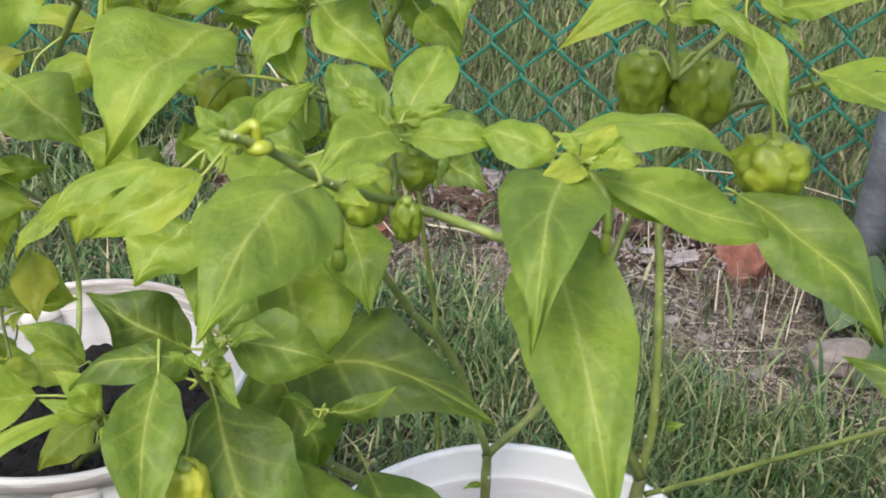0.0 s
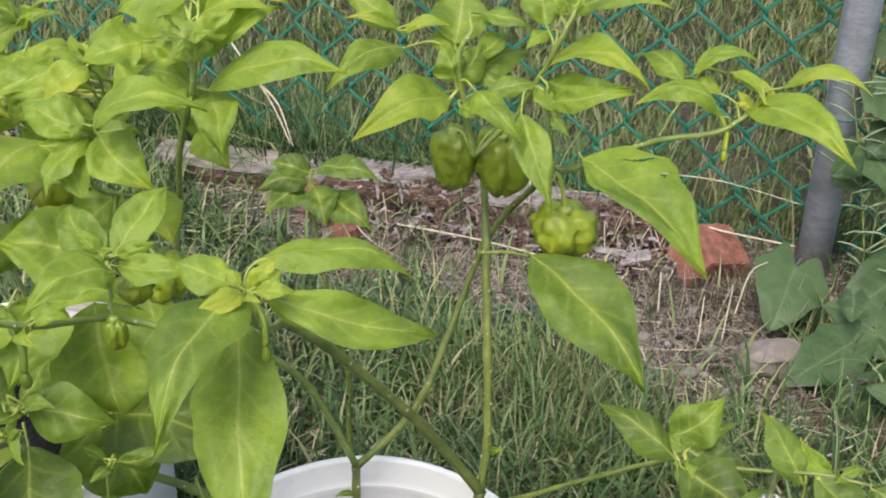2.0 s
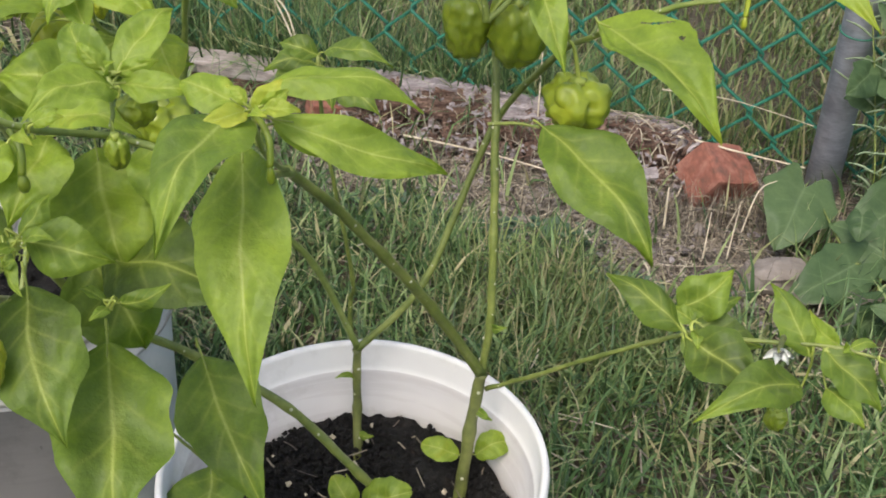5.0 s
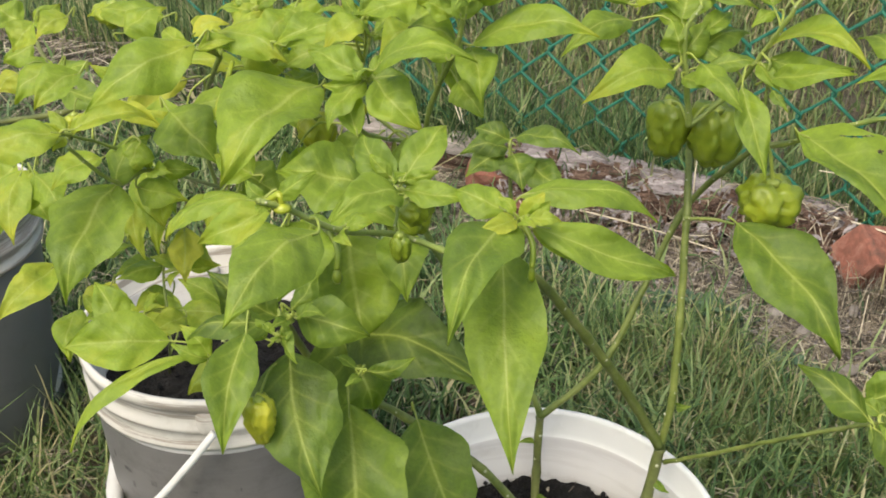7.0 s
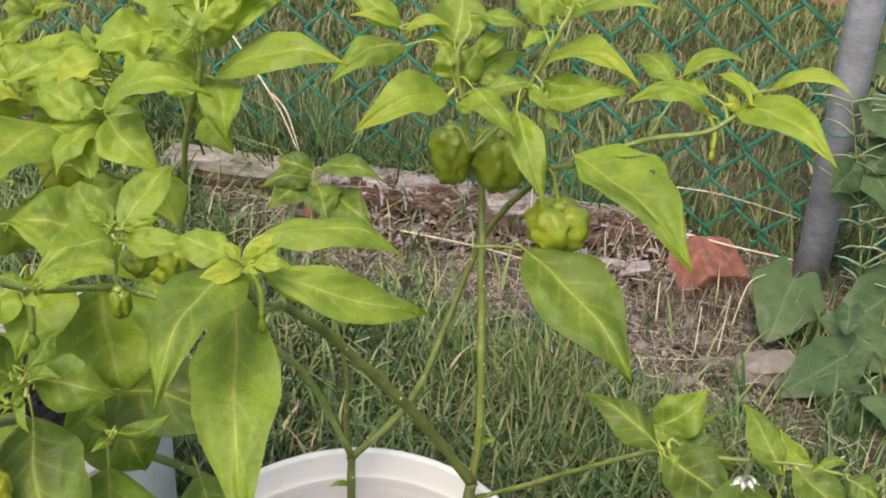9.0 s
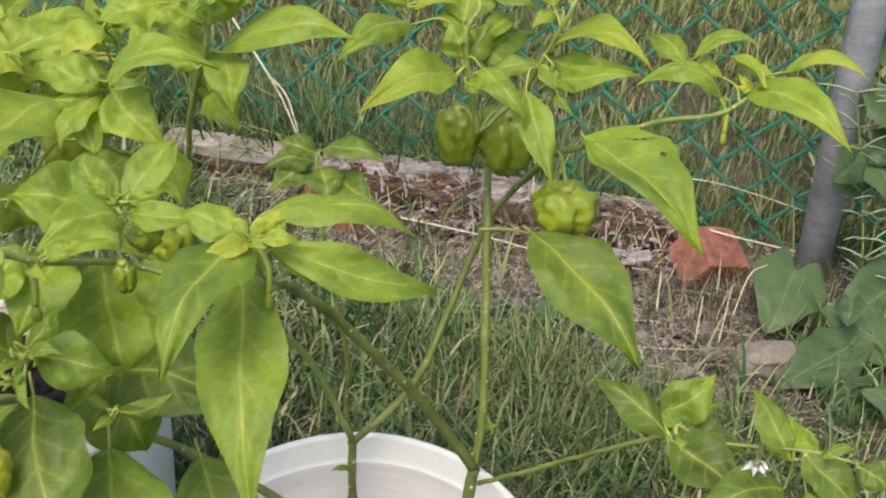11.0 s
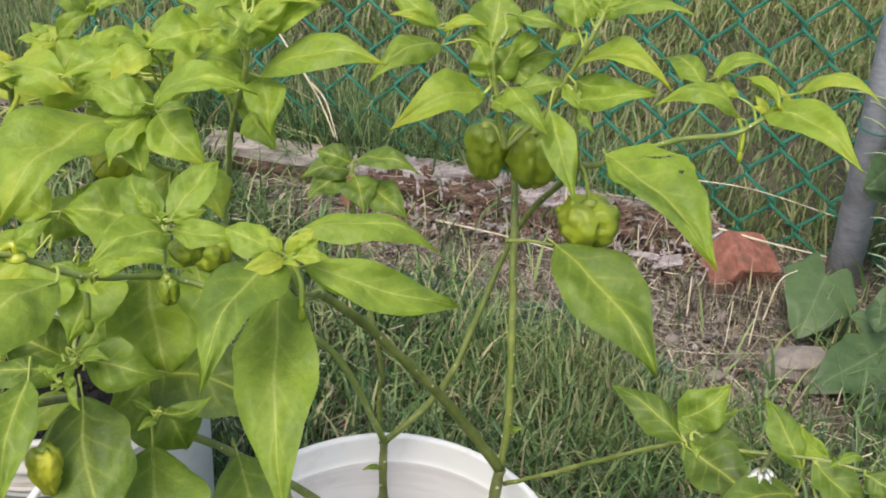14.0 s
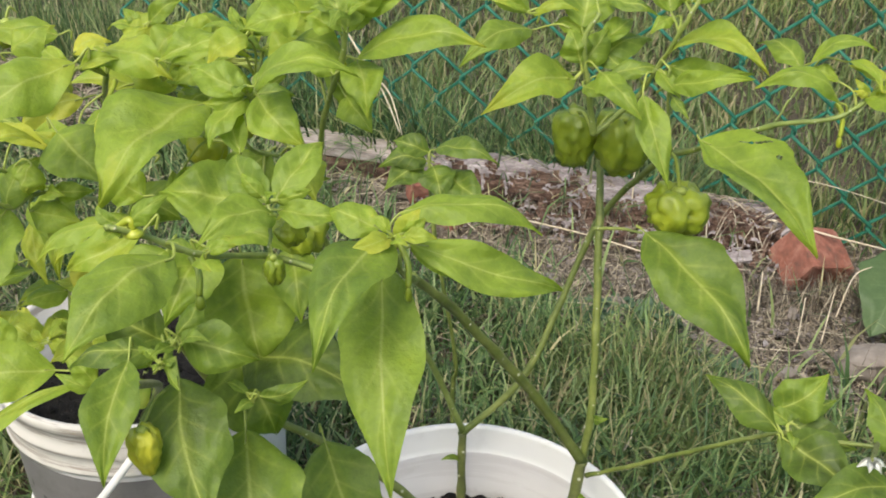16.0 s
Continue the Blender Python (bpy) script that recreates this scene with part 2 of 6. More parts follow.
def timber(name, stops, scale, along, rough, strength, distance):
    """Fibrous weathered wood, grain running along the given turn about z."""
    m, t, b = shader(name)
    mp = t.nodes.new("ShaderNodeMapping")
    mp.inputs["Rotation"].default_value = (0, 0, along)
    mp.inputs["Scale"].default_value = (0.22, 1.0, 1.0)
    t.links.new(coords(t), mp.inputs["Vector"])
    v = mp.outputs[0]
    fib = noise_of(t, scale, 7.0, v, 0.7)
    col = ramp(t, fib, stops)
    col = mixed(t, 0.6, col, ramp(t, noise_of(t, scale * 4.0, 4.0, v), [(0.3, (0.45, 0.43, 0.42)), (0.7, (1.15, 1.12, 1.1))]), "MULTIPLY")
    t.links.new(col, b.inputs["Base Color"])
    b.inputs["Roughness"].default_value = rough
    bump(t, b, maths(t, "ADD", fib, maths(t, "MULTIPLY", noise_of(t, scale * 4.0, 4.0, v), 0.5)), strength, distance)
    return m


PLANK_TOP = timber("weathered_plank", [(0.28, (0.20, 0.165, 0.145)), (0.5, (0.36, 0.315, 0.285)), (0.72, (0.49, 0.44, 0.41))], 34, 0.206, 0.9, 0.5, 0.003)
PITH = timber("rotten_wood", [(0.30, (0.030, 0.019, 0.014)), (0.5, (0.135, 0.076, 0.052)), (0.70, (0.33, 0.235, 0.175))], 60, 0.24, 0.95, 1.0, 0.012)
BARK = timber("grey_bark", [(0.28, (0.105, 0.078, 0.068)), (0.5, (0.265, 0.232, 0.232)), (0.72, (0.44, 0.40, 0.39))], 48, 0.24, 0.9, 0.9, 0.005)

# ground: soil with thatch
GROUND, gt, gb = shader("ground")
g1 = ramp(gt, noise_of(gt, 9.0, 8.0, rough=0.7), [(0.3, (0.050, 0.042, 0.026)), (0.5, (0.12, 0.095, 0.060)), (0.7, (0.20, 0.165, 0.115))])
g2 = ramp(gt, noise_of(gt, 110.0, 5.0, rough=0.7), [(0.3, (0.45, 0.45, 0.42)), (0.7, (1.25, 1.2, 1.15))])
g3 = ramp(gt, noise_of(gt, 5.0, 8.0, rough=0.75), [(0.3, (0.022, 0.030, 0.012)), (0.5, (0.050, 0.056, 0.024)), (0.72, (0.105, 0.092, 0.046))])
away = gt.nodes.new("ShaderNodeVectorMath")
away.operation = "DISTANCE"
gt.links.new(coords(gt), away.inputs[0])
away.inputs[1].default_value = (0.2, 1.5, 0.0)
turf_n = gt.nodes.new("ShaderNodeMapRange")
gt.links.new(maths(gt, "ADD", away.outputs["Value"], maths(gt, "MULTIPLY", noise_of(gt, 3.0, 6.0), 1.4)), turf_n.inputs[0])
turf_n.inputs[1].default_value, turf_n.inputs[2].default_value = 1.5, 2.5
gt.links.new(mixed(gt, 0.8, mixed(gt, turf_n.outputs[0], g1, g3), g2, "MULTIPLY"), gb.inputs["Base Color"])
gb.inputs["Roughness"].default_value = 0.95
bump(gt, gb, noise_of(gt, 70.0, 7.0, rough=0.75), 1.0, 0.012)


# ---------- mesh helpers ----------
def thing(name, label, category, place=(0, 0, 0), group="", kind=""):
    ob = new(name)
    ob.location = place
    ob.empty_display_size = 0.05
    return tagged(ob, label, category, group, kind)


def from_bm(name, bm, material, smooth=True):
    me = bpy.data.meshes.new(name)
    bm.to_mesh(me)
    bm.free()
    me.materials.append(material)
    if smooth:
        me.polygons.foreach_set("use_smooth", [True] * len(me.polygons))
    return me


def part(name, bm, material, parent, label="", smooth=True):
    ob = new(name, from_bm(name, bm, material, smooth))
    ob.parent = parent
    ob.matrix_parent_inverse = Matrix.Translation(-parent.location)
    return tagged(ob, label)


def spline(points, steps=6):
    """Smooth run of points through the given ones."""
    p = [Vector(q) for q in points]
    if len(p) == 2:
        return [p[0].lerp(p[1], i / steps) for i in range(steps + 1)]
    out = []
    for i in range(len(p) - 1):
        a, b, c, d = p[max(i - 1, 0)], p[i], p[i + 1], p[min(i + 2, len(p) - 1)]
        for k in range(steps):
            u = k / steps
            out.append(0.5 * (2 * b + (c - a) * u + (2 * a - 5 * b + 4 * c - d) * u * u + (3 * b - a - 3 * c + d) * u ** 3))
    out.append(p[-1])
    return out


def tube(bm, pts, radii, sides=8, caps=True):
    rings = []
    n = len(pts)
    prev = None
    for i, p in enumerate(pts):
        d = (pts[min(i + 1, n - 1)] - pts[max(i - 1, 0)]).normalized()
        ref = prev if prev is not None else Vector((0.3, 1, 0.2))
        u = ref - d * ref.dot(d)
        if u.length < 1e-4:
            u = d.orthogonal()
        u.normalize()
        prev = u
        v = d.cross(u)
        r = radii[i] if isinstance(radii, (list, tuple)) else radii
        rings.append([bm.verts.new(p + r * (math.cos(2 * math.pi * k / sides) * u + math.sin(2 * math.pi * k / sides) * v)) for k in range(sides)])
    for a, b in zip(rings, rings[1:]):
        for k in range(sides):
            bm.faces.new((a[k], a[(k + 1) % sides], b[(k + 1) % sides], b[k]))
    if caps:
        bm.faces.new(rings[0][::-1])
        bm.faces.new(rings[-1])


def lathe(bm, profile, segments=64, wobble=None, arc=(0.0, 1.0)):
    """Turned form about z from (radius, height) pairs."""
    closed = arc == (0.0, 1.0)
    cols = []
    count = segments if closed else segments + 1
    for k in range(count):
        a = 2 * math.pi * (arc[0] + (arc[1] - arc[0]) * k / segments)
        col = []
        for r, z in profile:
            dr, dz = wobble(a, r, z) if wobble else (0, 0)
            col.append(bm.verts.new(((r + dr) * math.cos(a), (r + dr) * math.sin(a), z + dz)))
        cols.append(col)
    for k in range(segments):
        a, b = cols[k], cols[(k + 1) % count]
        for i in range(len(profile) - 1):
            bm.faces.new((a[i], b[i], b[i + 1], a[i + 1]))


def shift(bm, v):
    bmesh.ops.translate(bm, vec=Vector(v), verts=bm.verts)


def loose(name, verts, faces, material, label, category, kind="stuff"):
    me = bpy.data.meshes.new(name)
    me.from_pydata(verts, [], faces)
    me.materials.append(material)
    me.polygons.foreach_set("use_smooth", [True] * len(me.polygons))
    return tagged(new(name, me), label, category, kind=kind)


# ---------- ground ----------
def lie(x, y):
    """Height of the ground."""
    return 0.008 * math.sin(2.1 * x + 0.7) * math.cos(1.7 * y) - 0.004


bm = bmesh.new()
xs = [-60, -20, -8, -4] + [-2.6 + 0.06 * i for i in range(87)] + [4, 8, 20, 60]
ys = [-60, -20, -6, -2] + [-0.6 + 0.06 * i for i in range(87)] + [6, 8, 20, 60]
grid = [[bm.verts.new((x, y, lie(x, y) + (0.006 * noise.noise((x * 9, y * 9, 0.0)) if abs(x) < 3 and -1 < y < 5 else 0))) for x in xs] for y in ys]
for j in range(len(ys) - 1):
    for i in range(len(xs) - 1):
        bm.faces.new((grid[j][i], grid[j][i + 1], grid[j + 1][i + 1], grid[j + 1][i]))
ground = new("ground", from_bm("ground", bm, GROUND))
tagged(ground, "bare brown earth under lawn grass and straw", "ground", kind="structure")


def fence_y(x):
    return 1.72 - 0.20 * (x - 0.744) + 0.17 * max(0.0, 0.15 - x)


def bare(x, y):
    """How bare the soil is: 1 on the straw-covered strip before the log, 0 in the lawn."""
    front = 1.50 - 0.36 * (x + 0.0) + 0.05 * math.sin(9 * x) + 0.04 * math.sin(23 * x + 1)
    if x > 0.05:
        front -= min(0.10, (x - 0.05) * 0.8)
    back = fence_y(x) + 0.02
    side = 1.0 if -0.85 < x < (0.80 if y > 1.5 else 0.64) else 0.0
    if x < -0.05:
        front += 0.42 * (-0.05 - x)
    return side * max(0.0, min(1.0, (y - front) / 0.10)) * (1.0 if y < back else 0.0)


def blades(name, count, box, length, width, material, label, category, keep, lean=0.5, wave=0.3, upright=0.2):
    verts, faces = [], []
    made = 0
    while made < count:
        x, y = rng.uniform(box[0], box[1]), rng.uniform(box[2], box[3])
        if rng.random() > keep(x, y):
            made += 0.12
            continue
        made += 1
        clump = 0.65 + 0.7 * (noise.noise((x * 6, y * 6, 3.0)) * 0.5 + 0.5)
        ln = rng.uniform(*length) * clump
        w = rng.uniform(*width)
        a = rng.uniform(0, 2 * math.pi) + 1.2 * noise.noise((x * 4, y * 4, 8.0))
        tilt = upright + abs(rng.gauss(0, lean))
        dx, dy = math.cos(a), math.sin(a)
        px, py = -dy, dx
        if rng.random() < 0.5:
            b = rng.uniform(0, 2 * math.pi)
            px, py = math.cos(b), math.sin(b)
        z0 = lie(x, y) - 0.004
        cx, cy, cz, ang = x, y, z0, tilt * 0.3
        base = len(verts)
        seg = 3
        for s in range(seg + 1):
            ww = w * (1 - (s / seg) ** 2) * 0.5
            if s < seg:
                verts.append((cx - px * ww, cy - py * ww, cz))
                verts.append((cx + px * ww, cy + py * ww, cz))
            else:
                verts.append((cx, cy, cz))
            step = ln / seg
            cx += dx * math.sin(ang) * step
            cy += dy * math.sin(ang) * step
            cz = max(cz + math.cos(ang) * step, z0 + 0.003)
            ang += tilt * wave + rng.uniform(-0.15, 0.2)
        for s in range(seg - 1):
            i = base + 2 * s
            faces.append((i, i + 1, i + 3, i + 2))
        i = base + 2 * (seg - 1)
        faces.append((i, i + 1, i + 2))
    return loose(name, verts, faces, material, label, category)


BUCKETS = ((0.061, 0.561), (-0.317, 0.813), (-0.80, 0.985))


def clear(x, y):
    return all((x - a) ** 2 + (y - b) ** 2 > 0.134 ** 2 for a, b in BUCKETS)


def turf(x, y):
    under_vine = 0.45 if x > 0.60 and y > 1.12 else 1.0
    return under_vine * (1 - 0.94 * bare(x, y)) * (1.0 if clear(x, y) and y < fence_y(x) + 0.05 else 0.0) * (0.5 if x < -0.45 and y < 1.2 else 1.0) * max(0.0, min(1.0, 3.4 - 2.6 * math.hypot((x + 0.22) / 1.75, (y - 1.0) / 1.15) + 0.8 * noise.noise((x * 2.3, y * 2.3, 6.0))))


blades("broad_grass", 34000, (-2.6, 2.2, -0.7, 2.0), (0.040, 0.125), (0.0040, 0.0085), GRASS, "matted broad-bladed lawn grass round the buckets", "grass", turf, 1.15, 0.42, 0.40)
blades("lawn_grass", 30000, (-2.6, 2.2, -0.7, 2.0), (0.05, 0.145), (0.0020, 0.0048), GRASS, "tangled green lawn grass with long blades round the buckets", "grass", turf, 1.0, 0.40, 0.3)


blades("dry_lawn_tufts", 5200, (-1.3, -0.38, 0.25, 1.15), (0.07, 0.19), (0.0020, 0.0044), FARGRASS, "long half-dry yellowish grass beside the labelled bucket", "grass",
       lambda x, y: (0.6 + 0.6 * noise.noise((x * 5, y * 5, 1.0))) if clear(x, y) else 0.0, 0.75, 0.4, 0.3)


def foot(x, y):
    return max(0.0, 1 - abs(y - fence_y(x) - 0.10) / 0.13) * (0.55 + 0.9 * noise.noise((x * 3.1, y * 2, 4.0)))


blades("fence_grass", 11000, (-2.2, 1.6, 1.3, 2.5), (0.07, 0.27), (0.0022, 0.0046), GRASS, "tall wispy grass growing along the fence foot", "grass",
       lambda x, y: foot(x, y) * (1.0 if x < 0.3 else 0.25), 0.45, 0.3, 0.15)
blades("dry_fence_grass", 11000, (-2.2, 1.6, 1.3, 2.5), (0.06, 0.20), (0.0020, 0.0040), FARGRASS, "half-dry tangled grass along the fence foot", "grass",
       lambda x, y: foot(x, y + 0.03) * (0.5 if x > 0.76 else 1.0 if x > 0.2 else 0.4), 0.7, 0.4, 0.25)
blades("tall_grass", 4200, (-0.95, 0.55, 1.6, 2.3), (0.14, 0.32), (0.0028, 0.0056), GRASS, "long arching grass tuft before the fence by the plank", "grass",
       lambda x, y: max(0.0, 1 - abs(y - fence_y(x) + 0.02) / 0.06) * max(0.0, 1 - abs(x + 0.22) / 0.8), 1.0, 0.42, 0.3)
blades("far_lawn", 78000, (-3.0, 2.4, 1.75, 4.6), (0.030, 0.100), (0.0034, 0.0075), FARGRASS, "short half-dry lawn beyond the fence", "grass",
       lambda x, y: (1.0 if noise.noise((x * 2.2, y * 2.2, 5.0)) > -0.25 else 0.45) if y > fence_y(x) + 0.02 else 0.0, 0.9, 0.4, 0.3)
blades("outer_lawn", 60000, (-5.5, 5.5, -3.5, 7.0), (0.05, 0.12), (0.006, 0.014), GRASS, "rough green lawn stretching away round the vegetable bed", "grass",
       lambda x, y: 0.0 if math.hypot((x + 0.22) / 1.45, (y - 1.0) / 0.9) < 1.0 + 0.3 * noise.noise((x * 2, y * 2, 9.0)) or y > fence_y(x) - 0.1 and abs(x + 0.3) < 2.2 and y < 4.2 else min(1.0, max(0.0, 2.4 - 0.45 * math.hypot(x, y - 1.7) + noise.noise((x * 1.5, y * 1.5, 2.0)))), 0.9, 0.4, 0.3)
blades("far_straw", 2500, (-3.0, 2.4, 1.75, 4.6), (0.05, 0.16), (0.0020, 0.0036), STRAW, "dry stalks in the lawn beyond the fence", "straw",
       lambda x, y: 1.0 if y > fence_y(x) + 0.02 else 0.0, 0.7)


def litter(name, count, keep, box, length, width, material, label, category, lift=0.012, level=None):
    """Straws and chips lying flat, each a bent strip with a raised middle."""
    verts, faces = [], []
    made = 0
    while made < count:
        x, y = rng.uniform(box[0], box[1]), rng.uniform(box[2], box[3])
        if rng.random() > keep(x, y):
            made += 0.1
            continue
        made += 1
        ln, w, a = rng.uniform(*length), rng.uniform(*width), rng.uniform(0, math.pi)
        bend, z, pitch = rng.uniform(-0.5, 0.5), (lie(x, y) if level is None else level) + rng.uniform(0.001, lift), rng.uniform(-0.15, 0.15)
        base = len(verts)
        cx, cy, cz = x, y, z
        for s in range(4):
            px, py = -math.sin(a), math.cos(a)
            verts.append((cx - px * w / 2, cy - py * w / 2, cz))
            verts.append((cx, cy, cz + w * 0.45))
            verts.append((cx + px * w / 2, cy + py * w / 2, cz))
            cx, cy, cz = cx + math.cos(a) * ln / 3, cy + math.sin(a) * ln / 3, max(cz + pitch * ln / 3, lie(cx, cy) + 0.001)
            a += bend / 3
        for s in range(3):
            i = base + 3 * s
            faces += [(i, i + 1, i + 4, i + 3), (i + 1, i + 2, i + 5, i + 4)]
    return loose(name, verts, faces, material, label, category)


litter("soil_twigs", 60, lambda x, y: 1.0 if math.hypot(x - 0.061, y - 0.561) < 0.125 else 0.0, (-0.08, 0.2, 0.42, 0.70), (0.006, 0.026), (0.0008, 0.0018), STRAW, "bits of straw and twig on the potting mix", "straw", 0.006, 0.292)
litter("straw_mulch", 9000, lambda x, y: bare(x, y), (-0.85, 0.85, 1.1, 2.05), (0.012, 0.085), (0.0012, 0.0030), STRAW, "dry pale straw and clippings over bare soil", "straw")
blades("standing_straw", 800, (-0.4, 0.82, 1.15, 1.75), (0.03, 0.10), (0.0010, 0.0020), STRAW, "short upright dry straws standing in the mulch", "straw", lambda x, y: bare(x, y), 0.5, 0.25, 0.1)
litter("wood_chips", 1500, lambda x, y: bare(x, y), (-0.5, 0.85, 1.1, 1.95), (0.006, 0.022), (0.004, 0.010), BARK, "small grey bark chips among the straw", "wood chips", 0.008)
litter("dry_patch", 2600, lambda x, y: max(0.0, 1 - math.hypot((x + 1.25) / 0.65, (y - 2.15) / 0.40)), (-2.0, -0.5, 1.6, 2.8), (0.03, 0.14), (0.0016, 0.0036), STRAW, "patch of grey-brown dead stalks in the lawn", "straw", 0.05)
litter("lawn_thatch", 8200, lambda x, y: (1.0 if x < -0.42 else 0.45) if y > 0.3 and clear(x, y) else 0.0, (-1.6, 1.2, 0.2, 1.8), (0.02, 0.09), (0.0014, 0.0030), STRAW, "dry dead stalks lying in the lawn", "straw", 0.04)


def weed_patch(cx, cy, spread, count, seed):
    """A low mat of small blunt leaves on short stalks."""
    r = random.Random(seed)
    verts, faces = [], []
    for _ in range(count):
        a, d = r.uniform(0, 6.28), spread * math.sqrt(r.random())
        x, y = cx + 1.5 * d * math.cos(a), cy + 0.7 * d * math.sin(a)
        z = lie(x, y) + r.uniform(0.006, 0.045) * (1.1 - d / spread)
        h, ln = r.uniform(0, 6.28), r.uniform(0.010, 0.022)
        w, tip = ln * 0.36, r.uniform(-0.3, 0.5)
        dx, dy = math.cos(h), math.sin(h)
        i = len(verts)
        for v, ww in ((0, 0.1), (0.35, 0.9), (0.7, 1.0), (1.0, 0.15)):
            for q in (-1, 0, 1):
                verts.append((x + dx * ln * v - dy * q * w * ww, y + dy * ln * v + dx * q * w * ww, z + ln * tip * v + abs(q) * 0.002))
        for v in range(3):
            for q in range(2):
                k = i + 3 * v + q
                faces.append((k, k + 1, k + 4, k + 3))
    return loose("low_weeds", verts, faces, CLOVER, "mat of small blue-green weeds in the straw", "weed")


weed_patch(0.22, 1.46, 0.085, 330, 1)
weed_patch(0.36, 1.33, 0.06, 160, 2)
weed_patch(-0.02, 1.52, 0.08, 220, 3)


# ---------- timber, bricks, stones ----------
def lump(bm, size, seed, rough=0.12, cuts=3, square=0.0):
    """A worn block: subdivided box, noise-pushed."""
    bmesh.ops.create_cube(bm, size=1.0)
    bmesh.ops.bevel(bm, geom=bm.edges[:], offset=0.07, segments=2, profile=0.6, affect="EDGES")
    bmesh.ops.subdivide_edges(bm, edges=bm.edges[:], cuts=cuts, use_grid_fill=True)
    for v in bm.verts:
        n = noise.noise_vector(v.co * 2.1 + Vector((seed, seed * 0.7, 0)))
        n2 = noise.noise_vector(v.co * 6.0 + Vector((0, seed, seed)))
        round_co = v.co.normalized() * 0.56
        v.co = v.co.lerp(round_co, 1 - square) if square < 1 else v.co
        v.co += rough * n + 0.3 * rough * n2
        v.co = Vector((v.co.x * size[0], v.co.y * size[1], v.co.z * size[2]))


def place(ob, m):
    ob.matrix_world = m
    return ob


LOG_A, LOG_B = Vector((-0.17, 1.870, 0.044)), Vector((0.53, 1.698, 0.040))


def log_surface():
    """Grid of points round the log, with a mask: 1 where bark is left, 0 on bare rotten wood."""
    n, k = 190, 56
    axis = (LOG_B - LOG_A).normalized()
    side = axis.cross(Vector((0, 0, 1))).normalized()
    up = side.cross(axis)
    co, mask = [], []
    for i in range(n + 1):
        u = i / n
        c = LOG_A.lerp(LOG_B, u) + up * (0.005 * math.sin(5 * u) + 0.004 * noise.noise((u * 9, 3, 1)))
        taper = min(1.0, 0.55 + 7 * u, 0.62 + 4 * (1 - u)) * (1 - 0.10 * u)
        for j in range(k):
            q = 2 * math.pi * j / k
            d = math.cos(q) * side + math.sin(q) * up
            turned = math.degrees(math.atan2(math.cos(q), math.sin(q)))
            line = 44 + 46 * noise.noise((u * 8.0, 1.7, 0.4)) + 16 * noise.noise((u * 30, turned * 0.05, 5.0)) - (26 if u > 0.72 else 0)
            m = max(0.0, min(1.0, (line - turned) / 5.0)) if turned > -60 else 1.0
            if noise.noise((u * 17, turned * 0.035, 9.0)) > 0.34:
                m = 0.0
            near = noise.voronoi(Vector((u * 34, turned * 0.065, 2.0)))[0]
            crack = min(1.0, (near[1] - near[0]) / 0.22)
            plate = 0.005 * crack + 0.003 * noise.noise((u * 34, turned * 0.07, 4.0))
            fibre = 0.008 * noise.noise((u * 11, turned * 0.09, 7.0)) + 0.006 * noise.noise((u * 40, turned * 0.20, 8.0)) - 0.004
            r = 0.052 * taper * (1 + 0.10 * noise.noise((u * 5, math.cos(q), math.sin(q)))) + m * (plate + 0.003) + (1 - m) * fibre
            co.append(c + d * r)
            mask.append(m)
    return n, k, co, mask


def log_part(name, label, material, bark):
    n, k, co, mask = log_surface()
    bm = bmesh.new()
    used = {}

    def vert(i):
        if i not in used:
            used[i] = bm.verts.new(co[i])
        return used[i]

    for i in range(n):
        for j in range(k):
            ring = (i * k + j, i * k + (j + 1) % k, (i + 1) * k + (j + 1) % k, (i + 1) * k + j)
            if (sum(mask[q] for q in ring) > 2.0) == bark:
                bm.faces.new([vert(q) for q in ring])
    if not bark:
        for row in (0, n):
            bm.faces.new([vert(row * k + j) for j in range(k)])
    bmesh.ops.recalc_face_normals(bm, faces=bm.faces[:])
    return part(name, bm, material, log, label)


log = thing("rotten_log", "rotten brown log with flaking grey bark lying before the fence", "log", (0.18, 1.78, 0.0))
log_part("heartwood", "crumbling reddish-brown heartwood", PITH, False)
log_part("bark", "cracked pinkish-grey bark", BARK, True)
for i in range(12):
    u = rng.uniform(0.03, 0.97)
    c = LOG_A.lerp(LOG_B, u)
    bm = bmesh.new()
    lump(bm, (rng.uniform(0.025, 0.06), rng.uniform(0.012, 0.026), rng.uniform(0.006, 0.012)), 3.0 + i, 0.22, 1, 0.7)
    across = rng.uniform(-0.075, -0.045)
    bm.transform(Matrix.Translation((c.x + across * 0.24, c.y + across, rng.uniform(0.012, 0.030))) @ Euler((rng.uniform(0.2, 0.9), rng.uniform(-0.3, 0.3), rng.uniform(-0.6, 0.1))).to_matrix().to_4x4())
    part("bark_flake", bm, BARK if i % 3 else PITH, log)


def log_top(x, y):
    """Height of the log's back at a place, ground elsewhere."""
    u = (x + 0.15) / 0.67
    off = abs((y - (1.865 - 0.165 * u)) * 0.97)
    return 0.046 + math.sqrt(max(0.0, 0.046 ** 2 - off ** 2)) if 0 < u < 1 and off < 0.05 else lie(x, y) + 0.002


